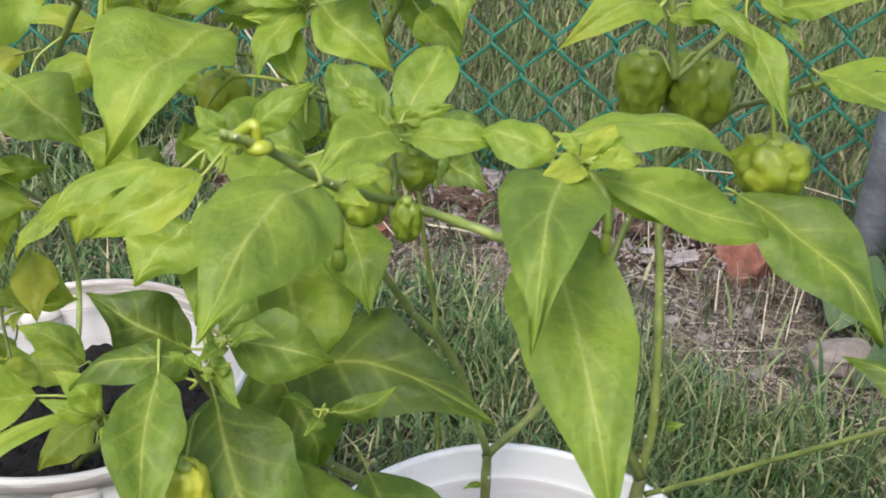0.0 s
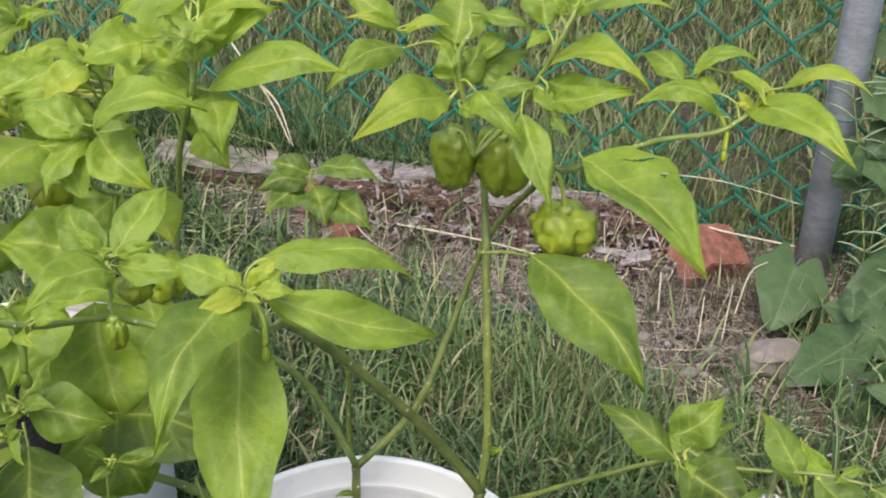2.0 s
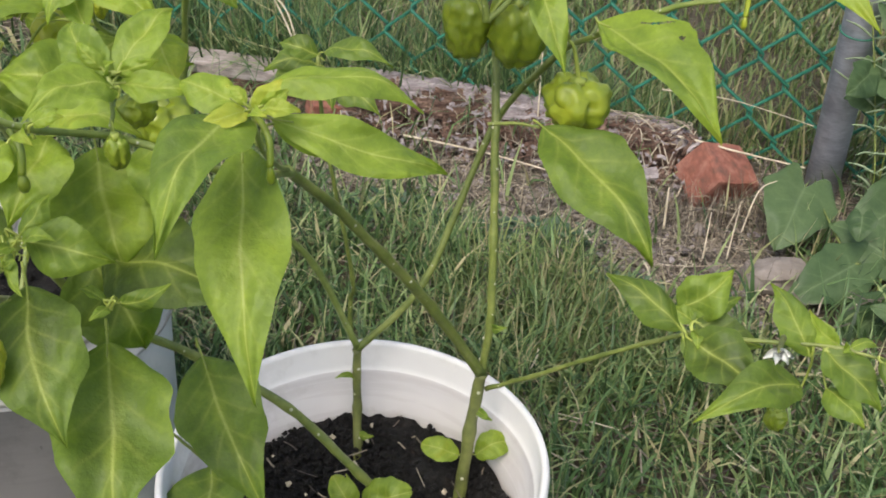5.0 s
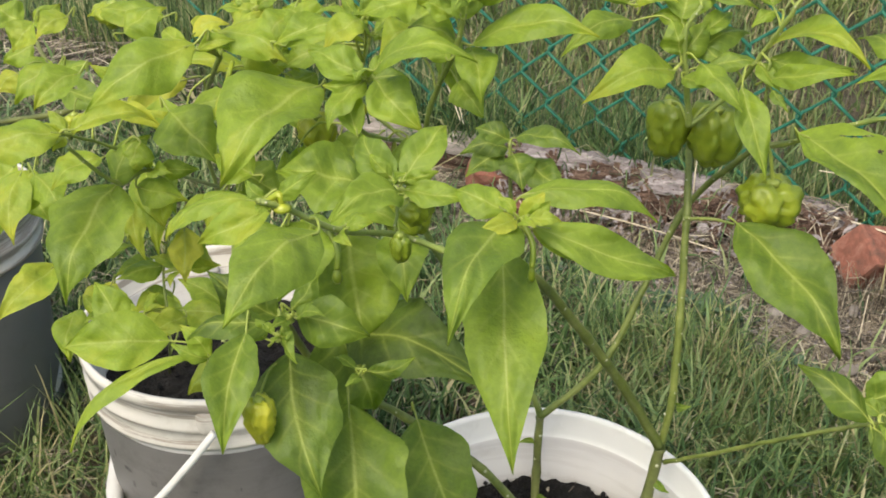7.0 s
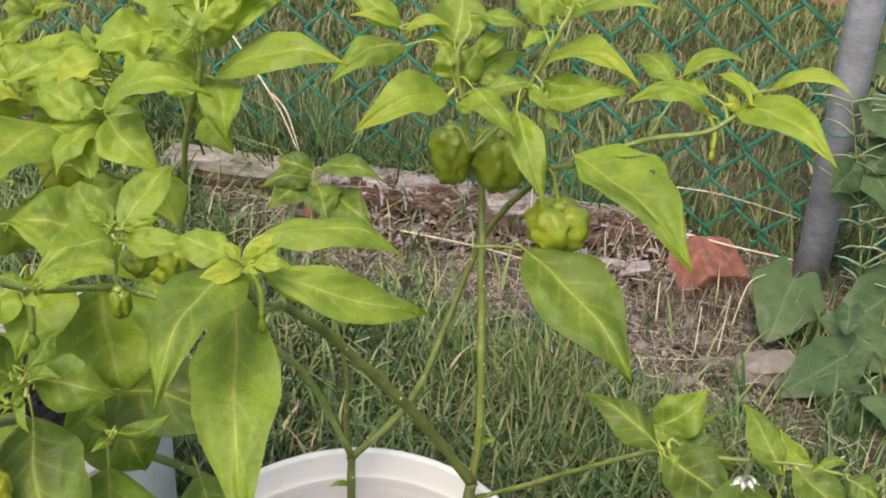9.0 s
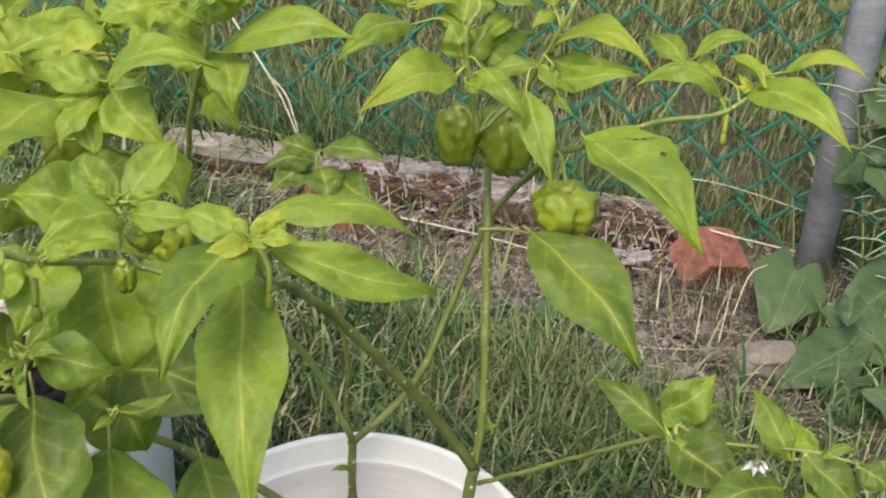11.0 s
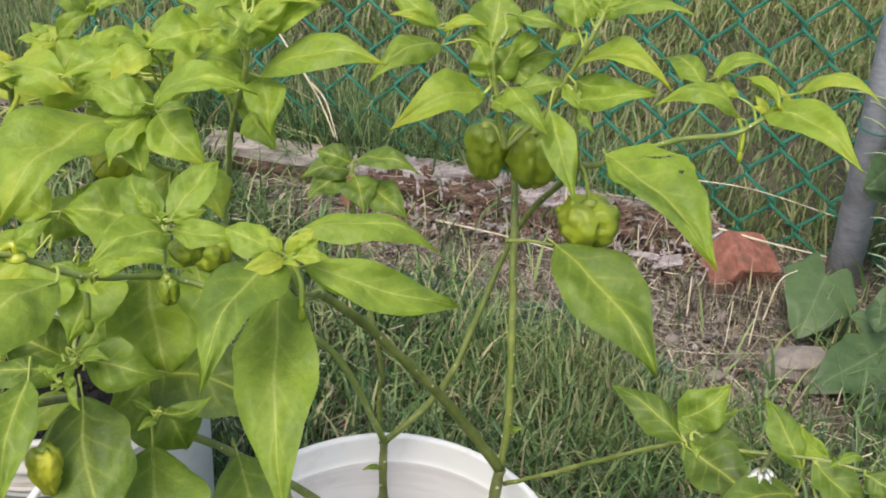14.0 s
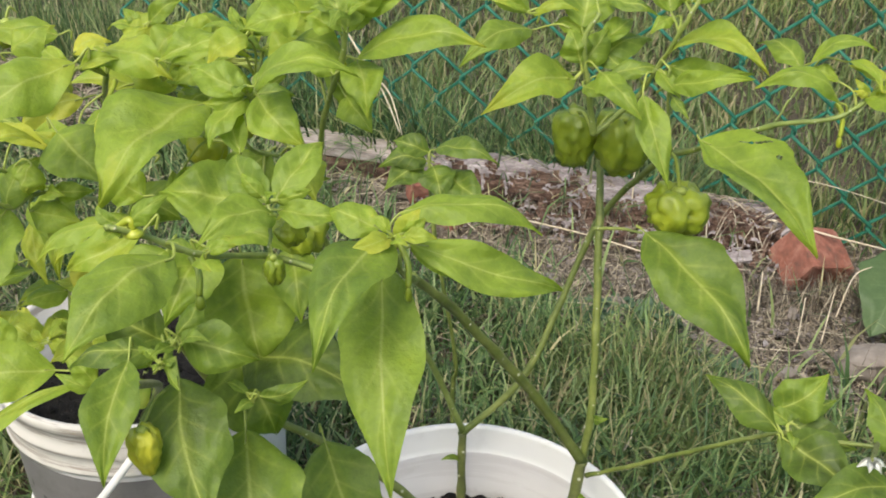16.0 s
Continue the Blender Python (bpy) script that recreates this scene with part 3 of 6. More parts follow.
def draped(name, count, length, width, material, label, category, spread, seed):
    """Straws and crumbs lying over the log and heaped along its foot."""
    r = random.Random(seed)
    verts, faces = [], []
    for _ in range(count):
        u, off = r.uniform(-0.02, 1.02), r.uniform(*spread)
        x = -0.15 + 0.67 * u + off * 0.24
        y = 1.865 - 0.165 * u + off
        a, ln, w = r.gauss(-0.24, 0.75), r.uniform(*length), r.uniform(*width)
        base, n = len(verts), 5
        for s in range(n + 1):
            q = (s / n - 0.5) * ln
            cx, cy = x + q * math.cos(a), y + q * math.sin(a)
            heap = 0.034 * max(0.0, 1 - abs(cy - (1.865 - 0.246 * (cx + 0.15)) + 0.055) / 0.045)
            cz = max(log_top(cx, cy), heap) + 0.002 + 0.004 * r.random()
            px, py = -math.sin(a) * w / 2, math.cos(a) * w / 2
            verts += [(cx - px, cy - py, cz), (cx, cy, cz + 0.5 * w), (cx + px, cy + py, cz)]
        for s in range(n):
            i = base + 3 * s
            faces += [(i, i + 1, i + 4, i + 3), (i + 1, i + 2, i + 5, i + 4)]
    return loose(name, verts, faces, material, label, category)


draped("log_straw", 260, (0.03, 0.12), (0.0012, 0.0028), STRAW, "dry straw fallen over the rotten log", "straw", (-0.10, 0.03), 5)
draped("bark_crumbs", 200, (0.006, 0.026), (0.003, 0.009), BARK, "grey bark crumbs scattered over the log", "wood chips", (-0.10, -0.03), 6)
draped("rot_crumbs", 420, (0.006, 0.030), (0.002, 0.008), PITH, "brown rotten wood crumbs at the foot of the log", "wood chips", (-0.10, -0.02), 8)

plank = thing("plank", "weathered pinkish-grey timber edging board lying in the grass", "plank", (-0.325, 1.948, 0.0))
bm = bmesh.new()
bmesh.ops.create_cube(bm, size=1.0)
bmesh.ops.bevel(bm, geom=bm.edges[:], offset=0.03, segments=2, affect="EDGES")
bmesh.ops.subdivide_edges(bm, edges=[e for e in bm.edges if abs((e.verts[0].co - e.verts[1].co).x) > 0.5], cuts=14)
for v in bm.verts:
    v.co = Vector((v.co.x * 0.40, v.co.y * 0.066, v.co.z * 0.020)) + 0.003 * noise.noise_vector(v.co * 7)
bm.transform(pose(-0.325, 1.948, 0.052, 3, 0, -11.8))
part("board", bm, PLANK_TOP, plank, smooth=False)
bm = bmesh.new()
bmesh.ops.create_cube(bm, size=1.0)
bmesh.ops.subdivide_edges(bm, edges=bm.edges[:], cuts=6, use_grid_fill=True)
for v in bm.verts:
    v.co = Vector((v.co.x * 0.385, v.co.y * 0.052, v.co.z * 0.046)) + 0.006 * noise.noise_vector(v.co * 9)
bm.transform(pose(-0.325, 1.944, 0.019, 0, 0, -11.8))
part("bark_edge", bm, PITH, plank, "brown rotting underside of the board")


def broken_brick(name, label, m, size, seed):
    ob = thing(name, label, "brick", m.translation)
    bm = bmesh.new()
    lump(bm, size, seed, 0.06, 3, 0.92)
    bm.transform(m)
    part("body", bm, BRICK, ob, smooth=False)
    return ob


broken_brick("broken_brick", "broken half of a red clay brick tilted against the log end", pose(0.556, 1.640, 0.030, 26, 18, 30), (0.106, 0.090, 0.086), 3.1)
broken_brick("brick_fragment", "small orange brick fragment half hidden by weeds", pose(-0.16, 1.83, 0.03, 10, 12, 20), (0.08, 0.06, 0.05), 8.4)
broken_brick("brick_chip", "small orange brick chip lying in the straw", pose(-0.10, 1.74, 0.012, 5, 8, 60), (0.05, 0.04, 0.025), 5.4)


def stone(name, label, at, size, seed, material=ROCK):
    bm = bmesh.new()
    lump(bm, size, seed, 0.12, 3, 0.32)
    bm.transform(Matrix.Translation(at) @ Euler((0, 0, seed)).to_matrix().to_4x4())
    return tagged(new(name, from_bm(name, bm, material, False)), label, "stone")


stone("field_stone", "flat grey-brown field stone on the straw", (0.607, 1.360, 0.016), (0.102, 0.066, 0.046), 0.12)
for i, (x, y) in enumerate([(0.30, 1.355), (0.285, 1.39), (0.345, 1.36), (0.52, 1.38), (0.51, 1.50), (0.42, 1.42), (0.12, 1.43), (0.56, 1.29), (0.38, 1.47), (0.64, 1.46), (0.22, 1.50), (0.48, 1.33)]):
    stone("pebble", "small pale pebble among straw", (x, y, 0.007), (rng.uniform(0.014, 0.034), rng.uniform(0.012, 0.024), 0.016), 2.0 + i)["group"] = "pebbles in the straw"


# ---------- fence and post ----------
fence = thing("chain_link_fence", "green plastic-coated chain-link fence, its foot in tall grass", "fence", (0.0, fence_y(0.0), 0.0))
PITCH, ROWS_H, LOW = 0.105, 0.112, 0.0
bm = bmesh.new()
pts = []
for i in range(27):
    s = 1 if i % 2 else -1
    z = LOW + i * ROWS_H / 2
    pts += [Vector((s * (PITCH / 4 + 0.0035), s * 0.0025, z - 0.004)), Vector((s * (PITCH / 4 + 0.0035), -s * 0.0025, z + 0.004))]
tube(bm, pts, 0.0033, 6)
wire_mesh = from_bm("wire", bm, WIRE)
ang = math.atan(-0.20)
for i in range(54):
    s = -1.2264 + i * PITCH / 2
    w = new("wire", wire_mesh)
    w.parent = fence
    sag = 0.006 * math.sin(i * 0.6)
    flip = ROWS_H / 2 if i % 2 else 0.0
    x = 0.30 + s * math.cos(ang)
    w.matrix_basis = Matrix.Translation(Vector((x, fence_y(x) + sag, sag * 0.8)) - fence.location) @ Euler((0, 0, ang + (math.pi if i % 2 else 0))).to_matrix().to_4x4()

post = thing("fence_post", "grey galvanised steel fence post set in the ground", "post", (0.746, 1.66, 0.0))
bm = bmesh.new()
lathe(bm, [(0.0, -0.05), (0.0295, -0.05), (0.0295, 1.30), (0.027, 1.31), (0.0, 1.315)], 32)
shift(bm, (0.746, 1.66, 0))
part("tube", bm, ZINC, post)
bm = bmesh.new()
tube(bm, [Vector((0.746 + 0.031 * math.cos(a), 1.66 + 0.031 * math.sin(a), 0.305 + 0.004 * math.sin(a))) for a in [k * math.pi / 12 for k in range(25)]], 0.0014, 6)
part("tie_wire", bm, WIRE, post, "twisted green tie wire round the post")


# ---------- buckets ----------
def bucket(name, label, cx, cy, rim_m, body_m, soil_z, rim_cut=None, k=1.0):
    ob = thing(name, label, "bucket", (cx, cy, 0.0), "buckets with pepper plants")

    def wob(a, r, z):
        d = 0.0012 * math.sin(2 * a + 0.5) + 0.0008 * math.sin(5 * a)
        drop = 0.0
        if rim_cut and z > 0.30:
            for mid, half, deep in rim_cut:
                q = abs((a - mid + math.pi) % (2 * math.pi) - math.pi)
                if q < half:
                    drop -= deep * (1 - (q / half) ** 4) * (z - 0.30) / 0.07
        return d, drop

    def turn(pairs):
        return [(r * k, z) for r, z in pairs]

    bm = bmesh.new()
    lathe(bm, turn([(0.0, 0.004), (0.126, 0.004), (0.130, 0.010), (0.1440, 0.298), (0.1440, 0.306)]), 96)
    shift(bm, (cx, cy, 0))
    part("body", bm, body_m, ob)
    bm = bmesh.new()
    lathe(bm, turn([(0.1440, 0.303), (0.1490, 0.304), (0.1498, 0.309), (0.1478, 0.313), (0.1478, 0.326), (0.1506, 0.329), (0.1508, 0.334), (0.1482, 0.338), (0.1482, 0.354), (0.1515, 0.356), (0.1522, 0.364),
               (0.1505, 0.3695), (0.1470, 0.370), (0.1452, 0.366), (0.1448, 0.345), (0.1415, 0.341)]), 96, wob)
    shift(bm, (cx, cy, 0))
    part("rim", bm, rim_m, ob, "ribbed white plastic rim")
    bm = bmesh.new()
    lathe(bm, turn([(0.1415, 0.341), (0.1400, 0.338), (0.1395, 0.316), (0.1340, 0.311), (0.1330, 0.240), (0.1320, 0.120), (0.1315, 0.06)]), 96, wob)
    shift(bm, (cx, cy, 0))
    part("inner_wall", bm, LINER, ob, "soil-stained white inner wall, greyed for the dimmer light inside")
    bm = bmesh.new()
    bmesh.ops.create_circle(bm, cap_ends=True, radius=0.1335 * k, segments=64)
    bmesh.ops.poke(bm, faces=bm.faces[:])
    for _ in range(4):
        bmesh.ops.subdivide_edges(bm, edges=bm.edges[:], cuts=1, use_grid_fill=True)
    for v in bm.verts:
        n = noise.noise(v.co * 30) * 0.007 + noise.noise(v.co * 90) * 0.004 + noise.noise(v.co * 10) * 0.006
        v.co.z = soil_z + 1.5 * n + 0.012 * (v.co.length / 0.14) ** 4
    shift(bm, (cx, cy, 0))
    tagged(new("potting_soil", from_bm("potting_soil", bm, SOIL)), "dark crumbly potting soil filling a bucket", "soil", kind="stuff")
    return ob


def soil_crumbs(cx, cy, z, count, seed, material=None, name="soil_crumbs", label="loose dark soil crumbs on the potting mix", big=0.0048):
    r = random.Random(seed)
    verts, faces = [], []
    for _ in range(count):
        a, d, s = r.uniform(0, 2 * math.pi), 0.133 * math.sqrt(r.random()), r.uniform(0.0012, big)
        c = Vector((cx + d * math.cos(a), cy + d * math.sin(a), z + r.uniform(0.0, 0.010) + 0.012 * (d / 0.14) ** 4))
        i = len(verts)
        for ax in ((1, 0, 0), (-1, 0, 0), (0, 1, 0), (0, -1, 0), (0, 0, 1), (0, 0, -1)):
            verts.append(tuple(c + Vector(ax) * s * r.uniform(0.6, 1.4) + Vector((r.uniform(-1, 1), r.uniform(-1, 1), 0)) * s * 0.3))
        for p in ((0, 2, 4), (2, 1, 4), (1, 3, 4), (3, 0, 4), (2, 0, 5), (1, 2, 5), (3, 1, 5), (0, 3, 5)):
            faces.append(tuple(i + q for q in p))
    ob = loose(name, verts, faces, material or SOIL, label, "soil")
    ob.data.polygons.foreach_set("use_smooth", [False] * len(ob.data.polygons))


bucket("white_bucket", "white plastic bucket, chipped at the rim, planted with peppers", 0.061, 0.561, WHITE, WHITE, 0.278, [(2.75, 0.20, 0.020), (3.10, 0.12, 0.012)], 1.03)
soil_crumbs(0.061, 0.561, 0.278, 3800, 3, big=0.0040)
soil_crumbs(0.061, 0.561, 0.284, 46, 9, PALE, "perlite_grains", "pale perlite and bark bits in the potting mix", 0.0034)
grey_bucket = bucket("labelled_bucket", "white bucket with a grey printed wrap and white bail handle", -0.317, 0.813, CREAM, WHITE, 0.285, None, 1.02)
soil_crumbs(-0.317, 0.813, 0.285, 500, 4)
dark_bucket = bucket("dark_bucket", "dark grey plastic bucket with a pale rim standing in grass", -0.80, 0.985, CREAM, DARK, 0.28)
soil_crumbs(-0.80, 0.985, 0.28, 300, 5)

# printed wrap on the labelled bucket
bm = bmesh.new()
lathe(bm, [(0.1355, 0.02), (0.1485, 0.297)], 64, arc=(0.40, 0.890))
shift(bm, (-0.317, 0.813, 0))
wrap = part("wrap", bm, GREY, grey_bucket, "grey printed wrap with dark unreadable marks")
for i in range(22):
    a, z = rng.uniform(0.50, 0.88), rng.choice((0.15, 0.185, 0.22, 0.245)) + rng.uniform(-0.006, 0.006)
    h, w = rng.uniform(0.003, 0.010), rng.uniform(0.002, 0.009)
    bm = bmesh.new()
    r = 0.1355 + (z - 0.02) / 0.277 * 0.0130 + 0.0010
    lathe(bm, [(r, z), (r + h * 0.044, z + h)], 3, arc=(a, a + w))
    shift(bm, (-0.317, 0.813, 0))
    part("print_mark", bm, INK, wrap)

# bail handle hanging on the near side
HX, HY = -0.317, 0.813
BAIL = [Vector((-0.271, 0.655, 0.340)), Vector((-0.299, 0.640, 0.303)), Vector((-0.340, 0.634, 0.251)), Vector((-0.387, 0.657, 0.198)), Vector((-0.406, 0.666, 0.200)), Vector((-0.480, 0.820, 0.135)), Vector((-0.400, 0.955, 0.335))]
c0, c1 = BAIL[0], BAIL[-1]
bm = bmesh.new()
tube(bm, spline(BAIL, 8), 0.0042, 10)
bail = part("handle", bm, WHITE, grey_bucket, "white plastic bail handle")
bm = bmesh.new()
tube(bm, spline([BAIL[4] + (BAIL[3] - BAIL[4]) * 0.1, BAIL[4].lerp(BAIL[5], 0.5), BAIL[5]], 6), 0.0095, 12)
part("grip", bm, WHITE, bail, "white ribbed hand grip")
for c in (c0, c1):
    bm = bmesh.new()
    d = Vector((c.x - HX, c.y - HY, 0)).normalized()
    bmesh.ops.create_cube(bm, size=1.0)
    bmesh.ops.bevel(bm, geom=bm.edges[:], offset=0.36, segments=4, profile=0.55, affect="EDGES")
    bm.transform(Matrix.Translation(c - d * 0.022) @ Euler((0, 0, math.atan2(d.y, d.x))).to_matrix().to_4x4() @ Matrix.Diagonal((0.024, 0.040, 0.034, 1)))
    part("handle_lug", bm, CREAM, grey_bucket)


# ---------- plants ----------
def tone_layer(me, value):
    a = me.attributes.new("tone", "FLOAT", "POINT")
    a.data.foreach_set("value", [value] * len(me.vertices))


LEAF_SEED = [0]
NODES = {}
TONE = {}


def leaf(parent, base, tip, width, roll=0, arch=0.12, tone=0.0, hole=None, heart=0.0, material=None, petiole=True, fold=0.35, flat=False, lop=0.0, rounded=False):
    """A pointed, gently folded leaf from base to tip; roll turns it about its length away from facing the light."""
    LEAF_SEED[0] += 1
    r = random.Random(round(base[0] * 1000) * 7919 + round(base[2] * 1000) * 104729 + round(tip[0] * 1000))
    b, t = Vector(base), Vector(tip)
    ax = t - b
    ln = ax.length
    ax.normalize()
    ref = Vector((0.05, -0.62, 0.78))
    nrm = (ref - ax * ref.dot(ax)).normalized()
    nrm = Matrix.Rotation(radians(roll + r.uniform(-6, 6)), 3, ax) @ nrm
    side = ax.cross(nrm)
    flat = flat or width > 0.040 or parent.name.startswith("pepper_seedling")
    nv, nu = (84, 46) if hole else (28, 12)
    sweep, hook = r.uniform(-0.09, 0.09), r.uniform(-0.16, 0.16)
    if width > 0.036:
        sweep, hook = sweep * 0.4, hook * 0.5
    arch = arch * r.uniform(1.0, 1.7)
    peak = r.uniform(0.34, 0.44)
    twist, wave_n, wave_a = r.uniform(-0.6, 0.6), r.uniform(6.0, 13.0), r.uniform(0.05, 0.12)
    cup = r.choice((r.uniform(-0.30, -0.05), r.uniform(0.05, 0.50), r.uniform(0.1, 0.5))) if not heart else fold
    ph = r.uniform(0, 6.28)
    if flat:
        twist, cup, wave_a = twist * 0.45, 0.12 + 0.4 * abs(cup), min(wave_a, 0.075) + (0.02 if width > 0.05 else 0.0)
    bm = bmesh.new()
    uvl = bm.loops.layers.uv.new("UVMap")
    rows_v, uvs = [], {}
    for i in range(nv + 1):
        v = i / nv
        if heart:
            wdt = 0.80 + 0.20 * math.sin(math.pi / 2 * v / 0.25) if v < 0.25 else (1 - (v - 0.25) / 0.75) ** 0.85 * (1 + 0.55 * (v - 0.25) / 0.75)
        else:
            if v < peak:
                wdt = math.sin(math.pi / 2 * (v / peak) ** 0.85)
            else:
                q = (v - peak) / (1 - peak)
                wdt = (1 - q) ** 1.42 * (1 + 1.42 * q)
        if rounded:
            wdt = math.sin(math.pi * min(0.995, 0.02 + 0.97 * v)) ** 0.55
        half = 0.5 * width * max(wdt, 0.0) + (0.0006 if 0 < i < nv else 0.0002)
        mid = b + ax * (ln * v) + nrm * (ln * arch * 4 * v * (1 - v) * 0.8 - ln * 0.75 * max(0, v - 0.62) ** 2) + side * (ln * (sweep * math.sin(math.pi * v) + hook * max(0.0, v - 0.55) ** 2))
        row = []
        for j in range(nu + 1):
            u = j / nu * 2 - 1
            edge = abs(u)
            lift = cup * half * edge ** 1.4 - 0.16 * half * edge ** 4
            ripple = width * wave_a * edge ** 1.3 * math.sin(wave_n * v + ph + (1.9 if u > 0 else 0)) * math.sin(math.pi * v) ** 0.7
            if heart:
                ripple *= 0.4
            ripple += width * (0.05 if heart else 0.12) * noise.noise((v * 3.6 + ph, u * 1.8, ph)) * min(1.0, 4 * v)
            jag = 1 + (0.045 if width > 0.045 and not heart else 0.03) * edge * (math.sin(19 * v + ph + 2 * u) + 2.2 * noise.noise((v * 7, u, ph)) + noise.noise((v * 17, u, ph)))
            back = -heart * ln * (0.30 * math.sin(math.pi * min(1.0, edge * 0.86)) ** 1.2 - 0.10 * edge ** 3) * max(0, 1 - 2.6 * v)
            tw = twist * (v - 0.4)
            vert = bm.verts.new(mid + side * (u * half * (1 + lop * (1 if u > 0 else -1)) * jag * math.cos(tw)) + nrm * (lift + ripple + u * half * math.sin(tw)) + ax * back)
            uvs[vert] = (0.5 + 0.5 * u, v)
            row.append(vert)
        rows_v.append(row)
    for i in range(nv):
        for j in range(nu):
            if hole and any((abs((i + 0.5) / nv - hv) / hr) ** 2 + (abs((j + 0.5) / nu - hu) / (hr * 1.6)) ** 2 < 1 for hu, hv, hr in hole):
                continue
            f = bm.faces.new((rows_v[i][j], rows_v[i][j + 1], rows_v[i + 1][j + 1], rows_v[i + 1][j]))
            for lp in f.loops:
                lp[uvl].uv = uvs[lp.vert]
    me = from_bm("leaf", bm, material or LEAF)
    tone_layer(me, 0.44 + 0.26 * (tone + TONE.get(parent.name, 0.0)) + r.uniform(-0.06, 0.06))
    ob = new("leaf", me)
    ob.parent = parent
    ob.matrix_parent_inverse = Matrix.Translation(-parent.location)
    if petiole and not heart:
        bm = bmesh.new()
        near = min(NODES.get(parent.name, [b]), key=lambda q: (q - b).length)
        reach = (near - b).length
        start = near if 0.004 < reach < 0.045 else b - ax * min(0.010, ln * 0.15) - Vector((0, 0, 0.003))
        middle = start.lerp(b, 0.55) - ax * min(0.006, reach * 0.2) + Vector((0, 0, min(0.006, reach * 0.15)))
        run = spline([start, middle, b, b + ax * ln * 0.10 + nrm * ln * arch * 0.3], 4)
        tube(bm, run, [0.0010 - 0.00004 * i for i in range(len(run))], 6)
        p = new("petiole", from_bm("petiole", bm, PETIOLE))
        p.parent = ob
    return ob


def tuft(parent, at, count, size, tone=0.5):
    """Young leaves crowded round a shoot tip."""
    r = random.Random(count * 131 + round(at[0] * 1000))
    for k in range(count):
        a = 2.4 * k + r.uniform(-0.4, 0.4)
        d = Vector((math.cos(a), math.sin(a) * 0.8, r.uniform(-0.15, 0.8))).normalized()
        ln = size * r.uniform(0.5, 1.1)
        b = Vector(at) + d * 0.004
        leaf(parent, tuple(b), tuple(b + d * ln), ln * r.uniform(0.34, 0.5), r.uniform(-40, 40), 0.14, tone - 0.1 + r.uniform(-0.4, 0.3))


def stem(parent, name, points, r0, r1):
    pts = spline(points, 8)
    n = len(pts) - 1
    bm = bmesh.new()
    radii = []
    for i in range(n + 1):
        u = i / n
        swell = 1 + 0.22 * max(0.0, 1 - 10 * abs((i % 8) / 8 - 0.02)) + 0.05 * math.sin(i * 1.3)
        radii.append((r0 + (r1 - r0) * u) * swell)
        pts[i] = pts[i] + Vector((noise.noise((i * 0.5, r0 * 900, 0)), noise.noise((i * 0.5, 7, r0 * 900)), 0)) * 0.0011
    tube(bm, pts, radii, 10)
    NODES.setdefault(parent.name, []).extend(pts)
    count = len(bm.faces)
    sr = random.Random(round(pts[0].x * 5000) + n)
    for i in range(3, n - 1, 3 if r0 > 0.0035 else 6):
        a = sr.uniform(0, 6.28)
        q = pts[i] + Vector((math.cos(a), -abs(math.sin(a)), 0.2)) * radii[i] * 0.85
        bmesh.ops.create_icosphere(bm, subdivisions=1, radius=sr.uniform(0.16, 0.34) * radii[i] + 0.0004, matrix=Matrix.Translation(q))
    bm.faces.ensure_lookup_table()
    for f in bm.faces[count:]:
        f.material_index = 1
    ob = part(name, bm, STEM if r0 > 0.0042 and name == "main_stem" else (SOFT_STEM if max(p.z for p in pts) > 0.70 else YOUNG_STEM), parent)
    ob.data.materials.append(SCAR)
    return ob


